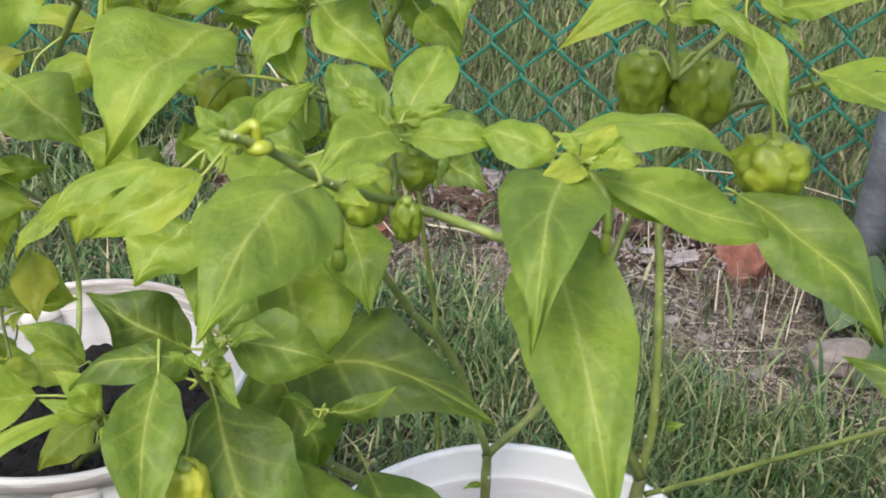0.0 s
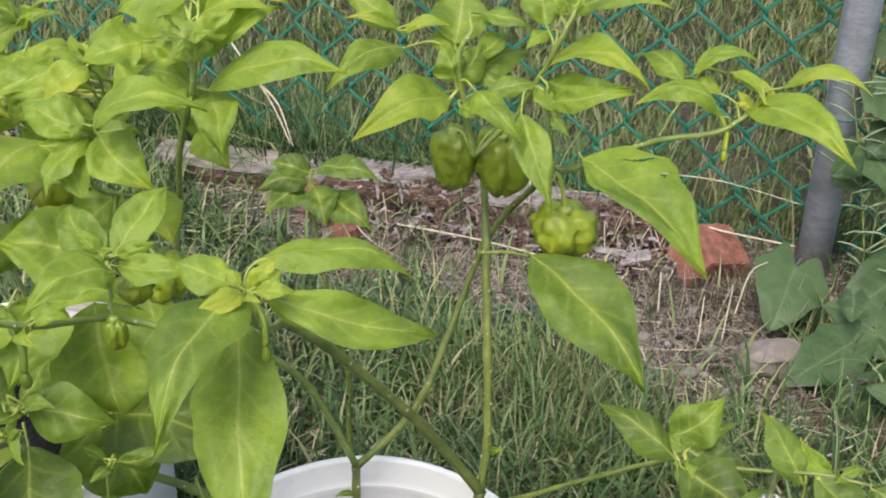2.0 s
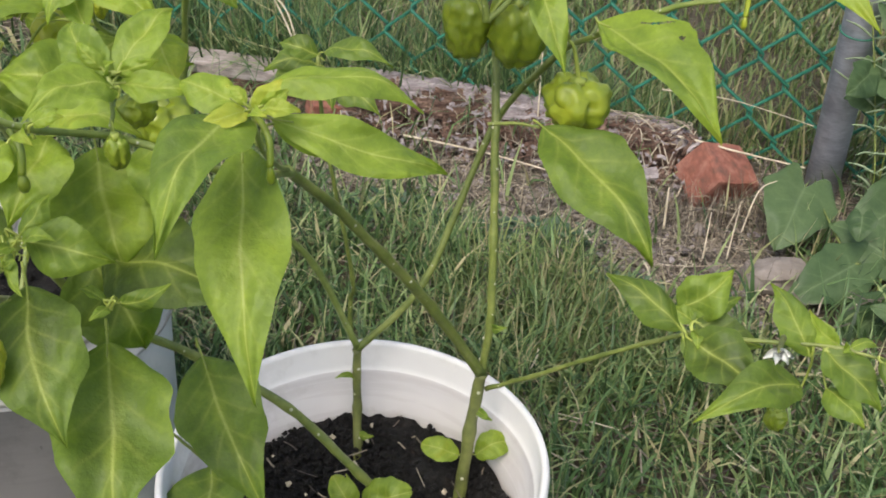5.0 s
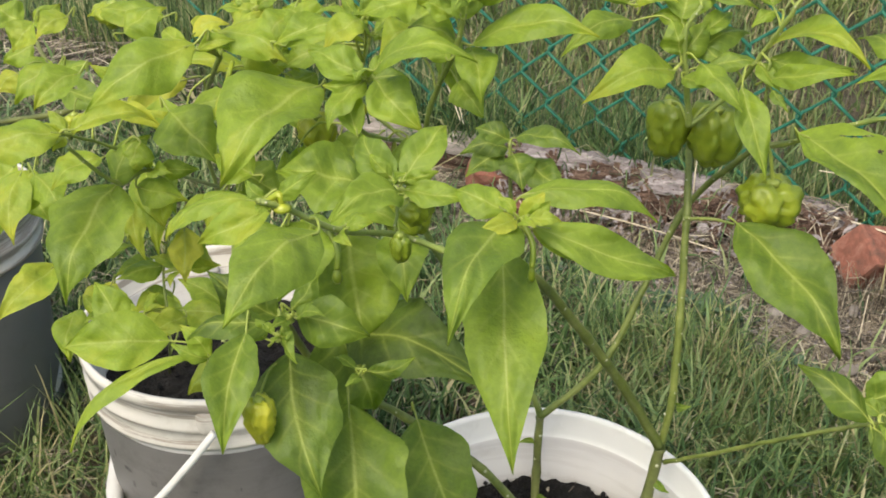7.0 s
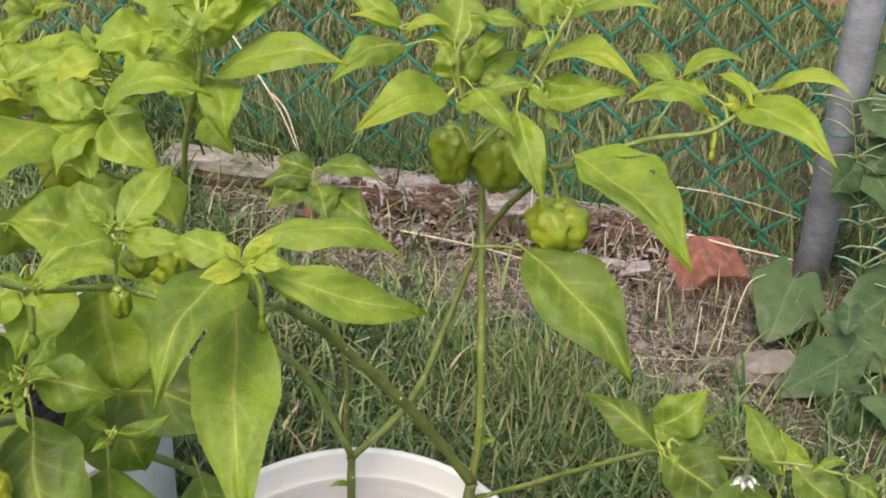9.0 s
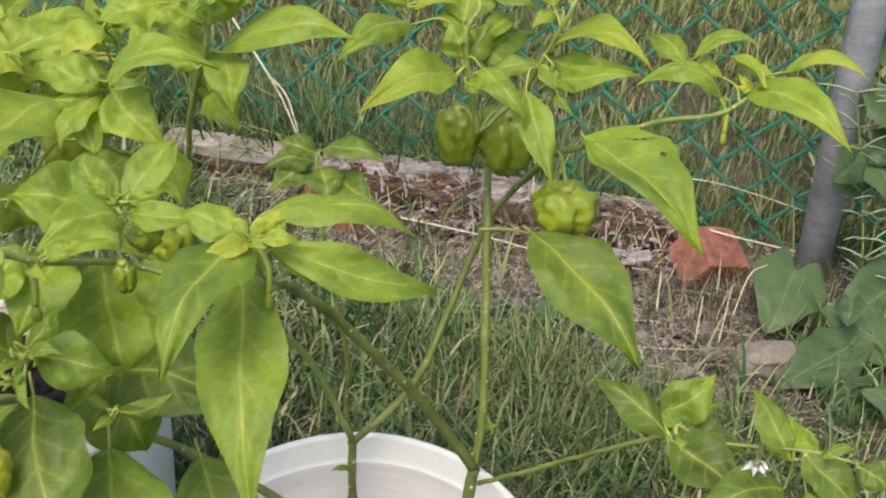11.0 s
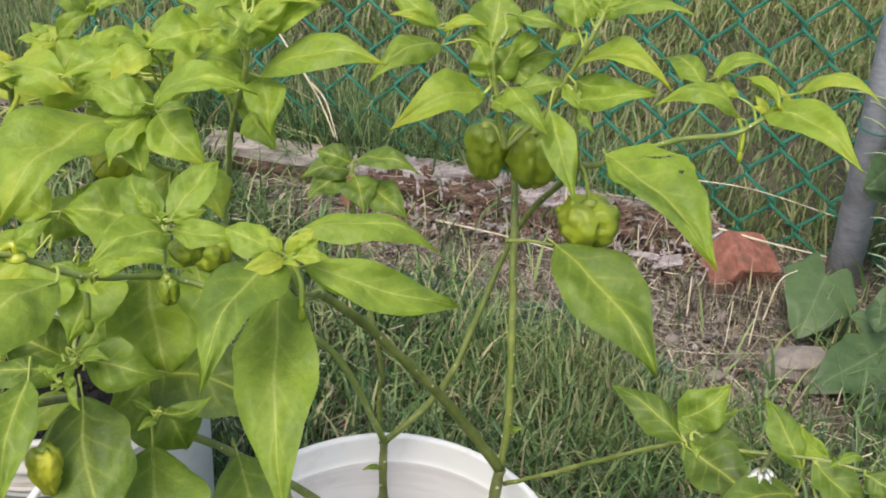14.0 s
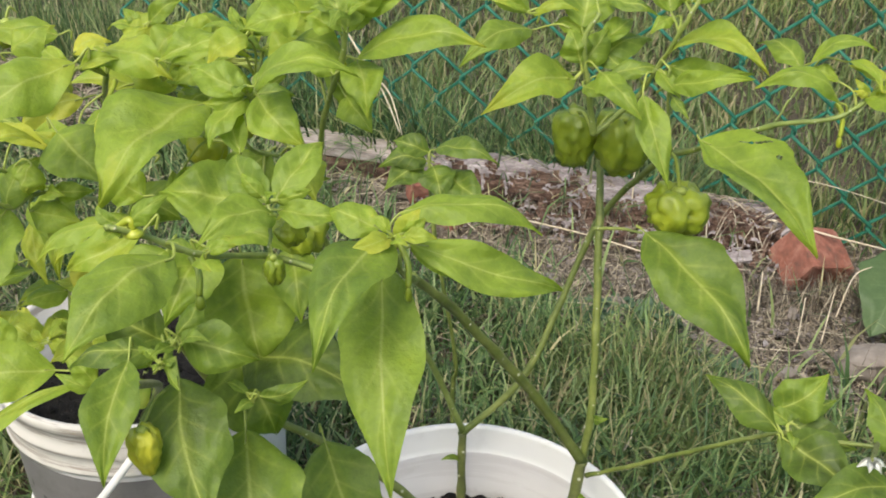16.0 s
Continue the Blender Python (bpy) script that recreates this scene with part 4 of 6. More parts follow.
def pepper(parent, at, width, height, tone, stalk):
    """Wrinkled lobed fruit hanging from a curved stalk with a small calyx."""
    LEAF_SEED[0] += 1
    r = random.Random(LEAF_SEED[0] * 3)
    c = Vector(at)
    width, height = width * 1.12, height * 1.10
    bm = bmesh.new()
    bmesh.ops.create_icosphere(bm, subdivisions=4, radius=1.0)
    ph, lobes = r.uniform(0, 6), r.choice((3, 4, 4))
    for v in bm.verts:
        d = v.co.copy()
        a = math.atan2(d.y, d.x) + 0.35 * noise.noise(d * 1.3 + Vector((ph, 2, 0)))
        ridge = abs(math.cos(lobes * a / 2 + ph))
        furrow = 1 - 0.34 * (1 - ridge) ** 2.2 * (1 - 0.45 * max(0.0, -d.z))
        crumple = 0.20 * noise.noise(d * 1.8 + Vector((ph, 0, 0))) - 0.20 * max(0.0, 0.26 - abs(noise.noise(d * 2.6 + Vector((0, ph, 0))))) / 0.26 - 0.07 * abs(noise.noise(d * 6.0 + Vector((0, ph, 0))))
        lobe = 1 + (furrow - 1 + crumple) * (0.75 if tone > 1.0 else 0.9)
        z = d.z * (1 - 0.30 * math.exp(-7 * (d.x ** 2 + d.y ** 2)) * (1 if d.z > 0 else 0.5))
        belly = (1.06 + 0.20 * d.z - 0.12 * d.z ** 2) * (1 - (0.42 if tone > 1.0 else 0.0) * max(0.0, -d.z) ** 1.3)
        v.co = Vector((d.x * lobe * belly * width / 2, d.y * lobe * belly * width / 2, z * (0.45 + 0.55 * lobe) * height / 2))
    shift(bm, c)
    me = from_bm("fruit", bm, FRUIT_M)
    tone_layer(me, 0.42 + 0.24 * tone)
    ob = new("fruit", me)
    ob.parent = parent
    ob.matrix_parent_inverse = Matrix.Translation(-parent.location)
    tagged(ob, "wrinkled yellow-green pepper" if tone > 0.5 else "wrinkled green pepper")
    top = c + Vector((0, 0, height * 0.36))
    bm = bmesh.new()
    run = spline([Vector(stalk), (Vector(stalk) + top) / 2 + Vector((0, 0, 0.008)), top], 6)
    slim = min(1.0, width / 0.05)
    tube(bm, run, [slim * (0.0011 + 0.0008 * (i / (len(run) - 1))) for i in range(len(run))], 8)
    bmesh.ops.create_cone(bm, cap_ends=True, segments=10, radius1=min(0.008, width * 0.22), radius2=0.002, depth=0.003, matrix=Matrix.Translation(top + Vector((0, 0, 0.001))))
    p = new("stalk", from_bm("stalk", bm, PETIOLE))
    p.parent = ob
    return ob


def bud(parent, at, width, height, tone, stalk):
    """A small hanging bud or young fruit."""
    c = Vector(at)
    bm = bmesh.new()
    bmesh.ops.create_icosphere(bm, subdivisions=2, radius=1.0)
    for v in bm.verts:
        v.co = Vector((v.co.x * width / 2 * (1 - 0.25 * v.co.z), v.co.y * width / 2 * (1 - 0.25 * v.co.z), v.co.z * height / 2)) + c
    tube(bm, spline([Vector(stalk), (Vector(stalk) * 0.4 + c * 0.6) + Vector((0.002, 0, 0.006)), c + Vector((0, 0, height * 0.4))], 5), 0.0017, 6)
    me = from_bm("flower_bud", bm, FRUIT_M)
    tone_layer(me, 0.42 + 0.24 * tone)
    ob = new("flower_bud", me)
    ob.parent = parent
    ob.matrix_parent_inverse = Matrix.Translation(-parent.location)
    return ob


def bloom(parent, at, width, height, tone, stalk):
    """Five-petalled white flower nodding on a short stalk."""
    c = Vector(at)
    head = part("flower_stalk", (lambda b: (tube(b, spline([Vector(stalk), (Vector(stalk) + c) / 2 + Vector((0, 0, 0.006)), c], 5), 0.0016, 6), b)[1])(bmesh.new()), STEM, parent)
    for k in range(5):
        a = 2 * math.pi * k / 5 + 0.4
        out = Vector((math.cos(a), math.sin(a) - 0.5, -0.35)).normalized()
        sidev = out.cross(Vector((0, -0.5, 0.8))).normalized()
        bm = bmesh.new()
        ring = [[c + out * width * 0.62 * v + sidev * s * width * 0.17 * math.sin(math.pi * min(1, 0.25 + 0.75 * v)) + Vector((0, 0, 0.10 * width * abs(s))) for s in (-1, 0, 1)] for v in (0.05, 0.35, 0.7, 1.0)]
        vs = [[bm.verts.new(p) for p in row] for row in ring]
        for p, q in zip(vs, vs[1:]):
            for j in range(2):
                bm.faces.new((p[j], p[j + 1], q[j + 1], q[j]))
        bmesh.ops.solidify(bm, geom=bm.faces[:], thickness=0.0008)
        me = from_bm("petal", bm, PETAL)
        p = new("petal", me)
        p.parent = head
    return head


def plant(name, label, at, category="pepper plant", group="pepper plants in buckets"):
    return thing(name, label, category, at, group)


plant_tall = plant("pepper_plant", "tall pepper plant with wrinkled green fruits in the white bucket", (0.125, 0.545, 0.262))
plant_side = plant("pepper_plant", "slender forked pepper plant with one bright yellow-green fruit", (0.045, 0.64, 0.278))
plant_back, plant_front = plant_side, plant_tall
plant_low = plant("pepper_plant", "low pepper plant with large drooping leaves and a yellow-green fruit", (0.10, 0.50, 0.262))
plant_left = plant("pepper_plant", "bushy yellowing pepper plant rooted in the labelled bucket", (-0.33, 0.80, 0.275))
# plant_low: deep olive leaves, with some shade from above put into the tone
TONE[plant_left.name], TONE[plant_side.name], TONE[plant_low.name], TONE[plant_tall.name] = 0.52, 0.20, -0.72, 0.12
weed_top = plant("weed", "dark green weed with toothed leaves on a thin stem", (0.02, 0.86, 0.0), "weed", "weeds")
seedling = plant("pepper_seedling", "small pepper seedling with rounded leaves in the soil", (0.06, 0.53, 0.262), "seedling", "seedlings")
seedling_b = plant("pepper_seedling", "small pepper seedling with rounded leaves in the soil", (0.17, 0.62, 0.262), "seedling", "seedlings")

stem(plant_tall, "main_stem", [(0.139, 0.593, 0.255), (0.144, 0.603, 0.270), (0.152, 0.623, 0.350), (0.159, 0.637, 0.404)], 0.0060, 0.0050)
stem(plant_tall, "branch", [(0.159, 0.637, 0.404), (0.118, 0.598, 0.501), (0.087, 0.559, 0.572), (0.060, 0.518, 0.637), (0.040, 0.477, 0.686)], 0.0046, 0.0030)
stem(plant_tall, "branch", [(0.159, 0.637, 0.404), (0.164, 0.642, 0.455), (0.163, 0.662, 0.525), (0.160, 0.697, 0.605), (0.156, 0.743, 0.668)], 0.0036, 0.0031)
stem(plant_tall, "branch", [(0.150, 0.653, 0.710), (0.143, 0.652, 0.748), (0.139, 0.650, 0.784), (0.148, 0.653, 0.804)], 0.0026, 0.0016)
stem(plant_tall, "branch", [(0.150, 0.653, 0.710), (0.178, 0.660, 0.737), (0.193, 0.646, 0.771), (0.206, 0.632, 0.805), (0.215, 0.632, 0.826)], 0.0021, 0.0016)
stem(plant_tall, "branch", [(0.164, 0.634, 0.390), (0.202, 0.605, 0.432), (0.247, 0.571, 0.484), (0.305, 0.546, 0.529), (0.337, 0.523, 0.544)], 0.0021, 0.0016)
stem(plant_tall, "branch", [(0.289, 0.494, 0.569), (0.339, 0.471, 0.584), (0.374, 0.464, 0.588), (0.423, 0.453, 0.583)], 0.0016, 0.0010)
stem(plant_side, "main_stem", [(0.050, 0.655, 0.255), (0.050, 0.655, 0.277), (0.048, 0.675, 0.322), (0.048, 0.686, 0.382)], 0.0046, 0.0038)
stem(plant_side, "branch", [(0.048, 0.686, 0.382), (0.106, 0.706, 0.447), (0.158, 0.760, 0.571), (0.196, 0.746, 0.634), (0.215, 0.731, 0.662)], 0.0033, 0.0025)
stem(plant_side, "branch", [(0.215, 0.731, 0.662), (0.227, 0.627, 0.717)], 0.0016, 0.0010)
stem(plant_side, "branch", [(0.215, 0.731, 0.662), (0.221, 0.652, 0.701), (0.271, 0.620, 0.739), (0.310, 0.607, 0.753), (0.332, 0.615, 0.765)], 0.0021, 0.0016)
stem(plant_side, "branch", [(0.273, 0.620, 0.739), (0.282, 0.629, 0.754), (0.295, 0.640, 0.770)], 0.0010, 0.0008)
stem(plant_side, "branch", [(0.154, 0.643, 0.635), (0.173, 0.635, 0.641), (0.191, 0.627, 0.643)], 0.0016, 0.0010)
stem(plant_side, "branch", [(0.207, 0.651, 0.701), (0.203, 0.643, 0.728), (0.199, 0.635, 0.772)], 0.0016, 0.0010)
stem(plant_back, "main_stem", [(0.048, 0.687, 0.383), (0.018, 0.656, 0.494), (-0.015, 0.624, 0.559), (-0.037, 0.590, 0.621), (-0.047, 0.571, 0.677), (-0.042, 0.572, 0.705), (-0.030, 0.548, 0.757), (-0.005, 0.510, 0.820), (-0.001, 0.504, 0.848)], 0.0031, 0.0016)
stem(plant_back, "branch", [(-0.039, 0.570, 0.710), (-0.084, 0.570, 0.744), (-0.107, 0.550, 0.757)], 0.0016, 0.0010)
stem(plant_back, "branch", [(-0.047, 0.538, 0.735), (-0.069, 0.504, 0.759), (-0.057, 0.485, 0.803)], 0.0016, 0.0010)
stem(plant_back, "branch", [(-0.084, 0.570, 0.744), (-0.084, 0.573, 0.768), (-0.083, 0.607, 0.785)], 0.0016, 0.0010)
stem(plant_front, "branch", [(0.042, 0.480, 0.682), (0.031, 0.372, 0.746), (0.010, 0.364, 0.759), (-0.012, 0.355, 0.771), (-0.028, 0.305, 0.801), (-0.047, 0.281, 0.825), (-0.055, 0.272, 0.832)], 0.0021, 0.0013)
stem(plant_front, "branch", [(0.040, 0.477, 0.686), (0.055, 0.362, 0.762), (0.053, 0.353, 0.787)], 0.0016, 0.0010)
stem(plant_front, "branch", [(-0.012, 0.355, 0.771), (-0.013, 0.364, 0.785), (-0.015, 0.369, 0.794)], 0.0010, 0.0008)
stem(plant_low, "main_stem", [(0.121, 0.591, 0.255), (0.105, 0.590, 0.273), (0.063, 0.577, 0.338), (0.009, 0.567, 0.417), (-0.053, 0.547, 0.482), (-0.107, 0.513, 0.545), (-0.130, 0.488, 0.616)], 0.0041, 0.0030)
stem(plant_low, "branch", [(-0.010, 0.575, 0.255), (-0.021, 0.573, 0.272), (-0.063, 0.578, 0.336), (-0.088, 0.570, 0.380)], 0.0018, 0.0013)
stem(plant_low, "branch", [(-0.063, 0.578, 0.336), (-0.056, 0.582, 0.393)], 0.0010, 0.0008)
stem(plant_left, "main_stem", [(-0.330, 0.800, 0.260), (-0.206, 0.606, 0.474), (-0.155, 0.419, 0.618)], 0.0037, 0.0031)
stem(plant_left, "branch", [(-0.340, 0.830, 0.260), (-0.348, 0.941, 0.370), (-0.331, 0.874, 0.496), (-0.309, 0.797, 0.605), (-0.183, 0.561, 0.778)], 0.0030, 0.0020)
stem(plant_left, "branch", [(-0.331, 0.874, 0.496), (-0.264, 0.595, 0.664), (-0.272, 0.552, 0.674), (-0.292, 0.526, 0.715)], 0.0020, 0.0015)
stem(plant_left, "branch", [(-0.400, 0.830, 0.260), (-0.285, 0.622, 0.483), (-0.296, 0.652, 0.535), (-0.286, 0.666, 0.574)], 0.0015, 0.0010)
stem(plant_left, "branch", [(-0.264, 0.595, 0.664), (-0.278, 0.565, 0.697), (-0.279, 0.497, 0.741)], 0.0015, 0.0010)
stem(weed_top, "main_stem", [(0.020, 0.860, 0.020), (0.010, 0.900, 0.250), (0.015, 0.895, 0.308), (-0.008, 0.891, 0.481), (-0.015, 0.914, 0.559)], .003, .002)
stem(seedling, "main_stem", [(0.061, 0.591, 0.265), (0.061, 0.570, 0.314)], .0015, .001)
stem(seedling_b, "main_stem", [(0.154, 0.658, 0.265), (0.149, 0.633, 0.319)], .0015, .001)
for at, to in (((0.046, 0.680, 0.352), (0.030, 0.672, 0.360)), ((0.050, 0.664, 0.300), (0.064, 0.655, 0.306)), ((0.156, 0.630, 0.372), (0.170, 0.620, 0.366)), ((0.166, 0.616, 0.470), (0.176, 0.606, 0.478))):
    leaf(plant_side if at[0] < 0.1 else plant_tall, at, to, 0.007, 30, 0.2, -0.6, petiole=False)
leaf(plant_front, (0.051, 0.353, 0.785), (0.032, 0.267, 0.776), 0.034, 0, 0.1, -0.5)
leaf(plant_front, (0.043, 0.372, 0.761), (0.063, 0.267, 0.700), 0.042, 6, 0.08, -0.4)
leaf(plant_front, (0.050, 0.386, 0.783), (0.126, 0.403, 0.772), 0.022, -22, 0.16, 0.25)
leaf(plant_front, (0.059, 0.362, 0.780), (0.142, 0.387, 0.743), 0.024, 5, 0.1, 0.25)
leaf(plant_front, (0.059, 0.365, 0.776), (0.104, 0.375, 0.757), 0.014, 10, 0.12, 0.1)
leaf(plant_front, (0.055, 0.353, 0.786), (0.064, 0.363, 0.800), 0.012, 0, 0.1, 0.5)
leaf(plant_front, (0.052, 0.349, 0.790), (0.034, 0.329, 0.792), 0.010, 0, 0.2, 1)
leaf(plant_front, (0.045, 0.359, 0.789), (0.016, 0.369, 0.795), 0.019, 0, 0.1, 0)
leaf(plant_front, (-0.011, 0.370, 0.795), (0.006, 0.408, 0.814), 0.021, 0, 0.1, 0.1)
leaf(plant_front, (-0.015, 0.369, 0.794), (-0.038, 0.393, 0.811), 0.019, 0, 0.1, 0)
leaf(plant_front, (-0.010, 0.368, 0.791), (0.025, 0.368, 0.790), 0.015, 0, 0.15, 0)
leaf(plant_front, (-0.009, 0.362, 0.791), (-0.036, 0.325, 0.796), 0.024, 0, 0.12, 0)
leaf(plant_front, (-0.030, 0.279, 0.815), (-0.049, 0.211, 0.812), 0.034, 0, 0.1, 0)
leaf(plant_front, (-0.076, 0.489, 0.688), (-0.058, 0.455, 0.620), 0.077, 0, 0.06, -0.1)
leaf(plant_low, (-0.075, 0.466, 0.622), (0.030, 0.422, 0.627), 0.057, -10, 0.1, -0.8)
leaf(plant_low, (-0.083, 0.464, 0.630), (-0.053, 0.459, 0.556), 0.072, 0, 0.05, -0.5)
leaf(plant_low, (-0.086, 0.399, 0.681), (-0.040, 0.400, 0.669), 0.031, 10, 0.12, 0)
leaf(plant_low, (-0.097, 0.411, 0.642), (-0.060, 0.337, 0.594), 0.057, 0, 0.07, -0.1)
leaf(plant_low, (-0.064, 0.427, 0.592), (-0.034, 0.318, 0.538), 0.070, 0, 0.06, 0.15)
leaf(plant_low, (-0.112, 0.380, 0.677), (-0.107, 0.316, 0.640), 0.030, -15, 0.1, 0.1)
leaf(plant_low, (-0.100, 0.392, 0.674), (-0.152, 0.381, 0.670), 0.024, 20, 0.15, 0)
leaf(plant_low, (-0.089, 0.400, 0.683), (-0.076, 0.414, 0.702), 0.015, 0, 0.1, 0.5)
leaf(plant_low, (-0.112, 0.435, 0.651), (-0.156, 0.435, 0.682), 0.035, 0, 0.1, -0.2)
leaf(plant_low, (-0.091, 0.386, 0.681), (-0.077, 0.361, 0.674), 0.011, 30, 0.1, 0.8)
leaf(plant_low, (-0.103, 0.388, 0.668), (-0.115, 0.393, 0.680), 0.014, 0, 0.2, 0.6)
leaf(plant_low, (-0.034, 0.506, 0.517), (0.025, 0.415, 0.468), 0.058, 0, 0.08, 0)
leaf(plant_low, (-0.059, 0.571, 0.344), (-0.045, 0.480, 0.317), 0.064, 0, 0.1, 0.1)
leaf(plant_left, (-0.159, 0.406, 0.636), (-0.230, 0.347, 0.601), 0.022, 45, 0.16, 0.1)
leaf(plant_left, (-0.180, 0.415, 0.637), (-0.246, 0.393, 0.641), 0.039, 0, 0.12, 0.3)
leaf(plant_left, (-0.225, 0.434, 0.623), (-0.247, 0.449, 0.654), 0.025, 0, 0.1, 0.3)
leaf(plant_left, (-0.146, 0.399, 0.640), (-0.163, 0.398, 0.663), 0.014, 0, 0.1, 0.6)
leaf(plant_left, (-0.285, 0.621, 0.482), (-0.308, 0.638, 0.516), 0.034, 0, 0.1, 0.2)
leaf(plant_left, (-0.296, 0.652, 0.535), (-0.329, 0.623, 0.537), 0.021, 0, 0.2, 0.2)
leaf(plant_left, (-0.312, 0.633, 0.566), (-0.338, 0.590, 0.562), 0.020, 20, 0.2, 0.4)
leaf(plant_left, (-0.260, 0.630, 0.592), (-0.250, 0.590, 0.564), 0.028, 0, 0.06, 1.8)
leaf(plant_left, (-0.316, 0.656, 0.604), (-0.295, 0.613, 0.567), 0.022, 0, 0.1, 0.7)
leaf(plant_left, (-0.286, 0.627, 0.646), (-0.261, 0.589, 0.615), 0.022, 0, 0.1, 0.3)
leaf(plant_left, (-0.351, 0.574, 0.578), (-0.377, 0.513, 0.564), 0.033, 0, 0.1, 0.4)
leaf(plant_left, (-0.273, 0.552, 0.673), (-0.282, 0.462, 0.628), 0.062, 0, 0.08, -0.6)
leaf(plant_left, (-0.262, 0.615, 0.657), (-0.247, 0.589, 0.630), 0.018, 0, 0.1, 0.2)
leaf(plant_left, (-0.242, 0.574, 0.662), (-0.243, 0.558, 0.636), 0.020, 20, 0.1, 0.4)
leaf(plant_left, (-0.279, 0.497, 0.741), (-0.324, 0.463, 0.738), 0.038, 10, 0.12, 0.3)
leaf(plant_left, (-0.270, 0.500, 0.743), (-0.224, 0.532, 0.743), 0.019, -10, 0.15, 0.6)
leaf(plant_left, (-0.387, 0.609, 0.646), (-0.380, 0.561, 0.604), 0.032, 0, 0.1, 0.2)
leaf(plant_left, (-0.377, 0.609, 0.642), (-0.341, 0.580, 0.624), 0.028, 0, 0.1, 0)
leaf(plant_left, (-0.182, 0.518, 0.804), (-0.236, 0.459, 0.781), 0.038, -15, 0.14, 0.3)
leaf(plant_left, (-0.188, 0.530, 0.805), (-0.165, 0.538, 0.812), 0.013, 0, 0.2, 1.3)
leaf(plant_left, (-0.223, 0.553, 0.737), (-0.177, 0.523, 0.715), 0.045, 0, 0.08, -0.7)
leaf(plant_left, (-0.190, 0.632, 0.740), (-0.242, 0.606, 0.752), 0.023, 20, 0.1, 0.2)
leaf(plant_left, (-0.251, 0.654, 0.718), (-0.303, 0.631, 0.694), 0.027, 0, 0.1, 1.2)
leaf(plant_left, (-0.283, 0.695, 0.754), (-0.348, 0.686, 0.758), 0.028, 0, 0.1, 0.2)
leaf(plant_left, (-0.382, 0.684, 0.707), (-0.418, 0.662, 0.682), 0.029, 0, 0.1, 0)
leaf(plant_left, (-0.405, 0.700, 0.740), (-0.422, 0.684, 0.719), 0.029, 0, 0.1, 0.3)
leaf(plant_left, (-0.258, 0.571, 0.701), (-0.264, 0.557, 0.679), 0.026, 0, 0.1, 0.2)
leaf(plant_left, (-0.157, 0.555, 0.722), (-0.174, 0.558, 0.733), 0.016, 0, 0.1, 0.4)
leaf(plant_back, (-0.100, 0.524, 0.778), (-0.134, 0.423, 0.761), 0.060, -4, 0.08, 0.33, lop=0.22)
leaf(plant_back, (-0.181, 0.551, 0.799), (-0.126, 0.533, 0.793), 0.031, 0, 0.15, 0.38)
leaf(plant_back, (-0.092, 0.372, 0.774), (-0.137, 0.348, 0.767), 0.015, 15, 0.15, 0.58)
leaf(plant_back, (-0.082, 0.364, 0.776), (-0.121, 0.346, 0.759), 0.020, -10, 0.12, 0.48)
leaf(plant_back, (-0.057, 0.464, 0.738), (-0.109, 0.451, 0.752), 0.048, 0, 0.1, 0.08)
leaf(plant_back, (-0.110, 0.490, 0.719), (-0.120, 0.501, 0.740), 0.018, 0, 0.1, 0.38)
leaf(plant_back, (-0.059, 0.462, 0.774), (-0.070, 0.491, 0.805), 0.017, 0, 0.08, 0.28)
leaf(plant_back, (-0.084, 0.572, 0.766), (-0.122, 0.573, 0.780), 0.019, 0, 0.1, 0.38)
leaf(plant_back, (-0.102, 0.578, 0.782), (-0.141, 0.565, 0.772), 0.024, 10, 0.12, 0.28)
leaf(plant_back, (0.004, 0.509, 0.819), (0.080, 0.508, 0.836), 0.027, -10, 0.1, 0.38)
leaf(plant_back, (0.001, 0.521, 0.813), (0.013, 0.486, 0.793), 0.025, 0, 0.1, 0.18)
leaf(plant_back, (-0.041, 0.560, 0.793), (-0.064, 0.578, 0.809), 0.023, 0, 0.1, 0.48)
leaf(plant_back, (-0.123, 0.600, 0.785), (-0.149, 0.606, 0.802), 0.029, 0, 0.1, 0.48)
leaf(plant_back, (-0.067, 0.610, 0.785), (-0.033, 0.627, 0.802), 0.024, 0, 0.1, 0.48)
leaf(plant_back, (-0.091, 0.606, 0.785), (-0.106, 0.616, 0.806), 0.024, 0, 0.1, 0.58)
leaf(plant_back, (-0.048, 0.466, 0.816), (0.012, 0.462, 0.831), 0.028, -22, 0.22, 0.38)
leaf(plant_back, (-0.058, 0.481, 0.804), (-0.098, 0.493, 0.817), 0.023, 0, 0.1, 0.38)
leaf(plant_back, (-0.059, 0.484, 0.801), (-0.076, 0.450, 0.785), 0.021, 10, 0.1, 0.28)
leaf(plant_back, (-0.050, 0.476, 0.806), (-0.017, 0.454, 0.785), 0.029, 0, 0.1, 0.28)
leaf(plant_back, (-0.155, 0.732, 0.756), (-0.191, 0.708, 0.759), 0.019, 0, 0.2, 0.68)
leaf(plant_back, (-0.093, 0.547, 0.813), (-0.132, 0.529, 0.806), 0.023, 10, 0.12, 0.38)
leaf(plant_back, (-0.061, 0.563, 0.816), (-0.065, 0.574, 0.834), 0.023, 0, 0.1, 0.68)
leaf(plant_back, (-0.001, 0.499, 0.839), (-0.016, 0.512, 0.862), 0.020, 0, 0.1, 0.48)
leaf(plant_back, (0.001, 0.499, 0.839), (0.008, 0.515, 0.864), 0.016, 0, 0.1, 0.58)
leaf(plant_back, (0.006, 0.514, 0.844), (0.043, 0.529, 0.864), 0.017, 0, 0.12, 0.38)
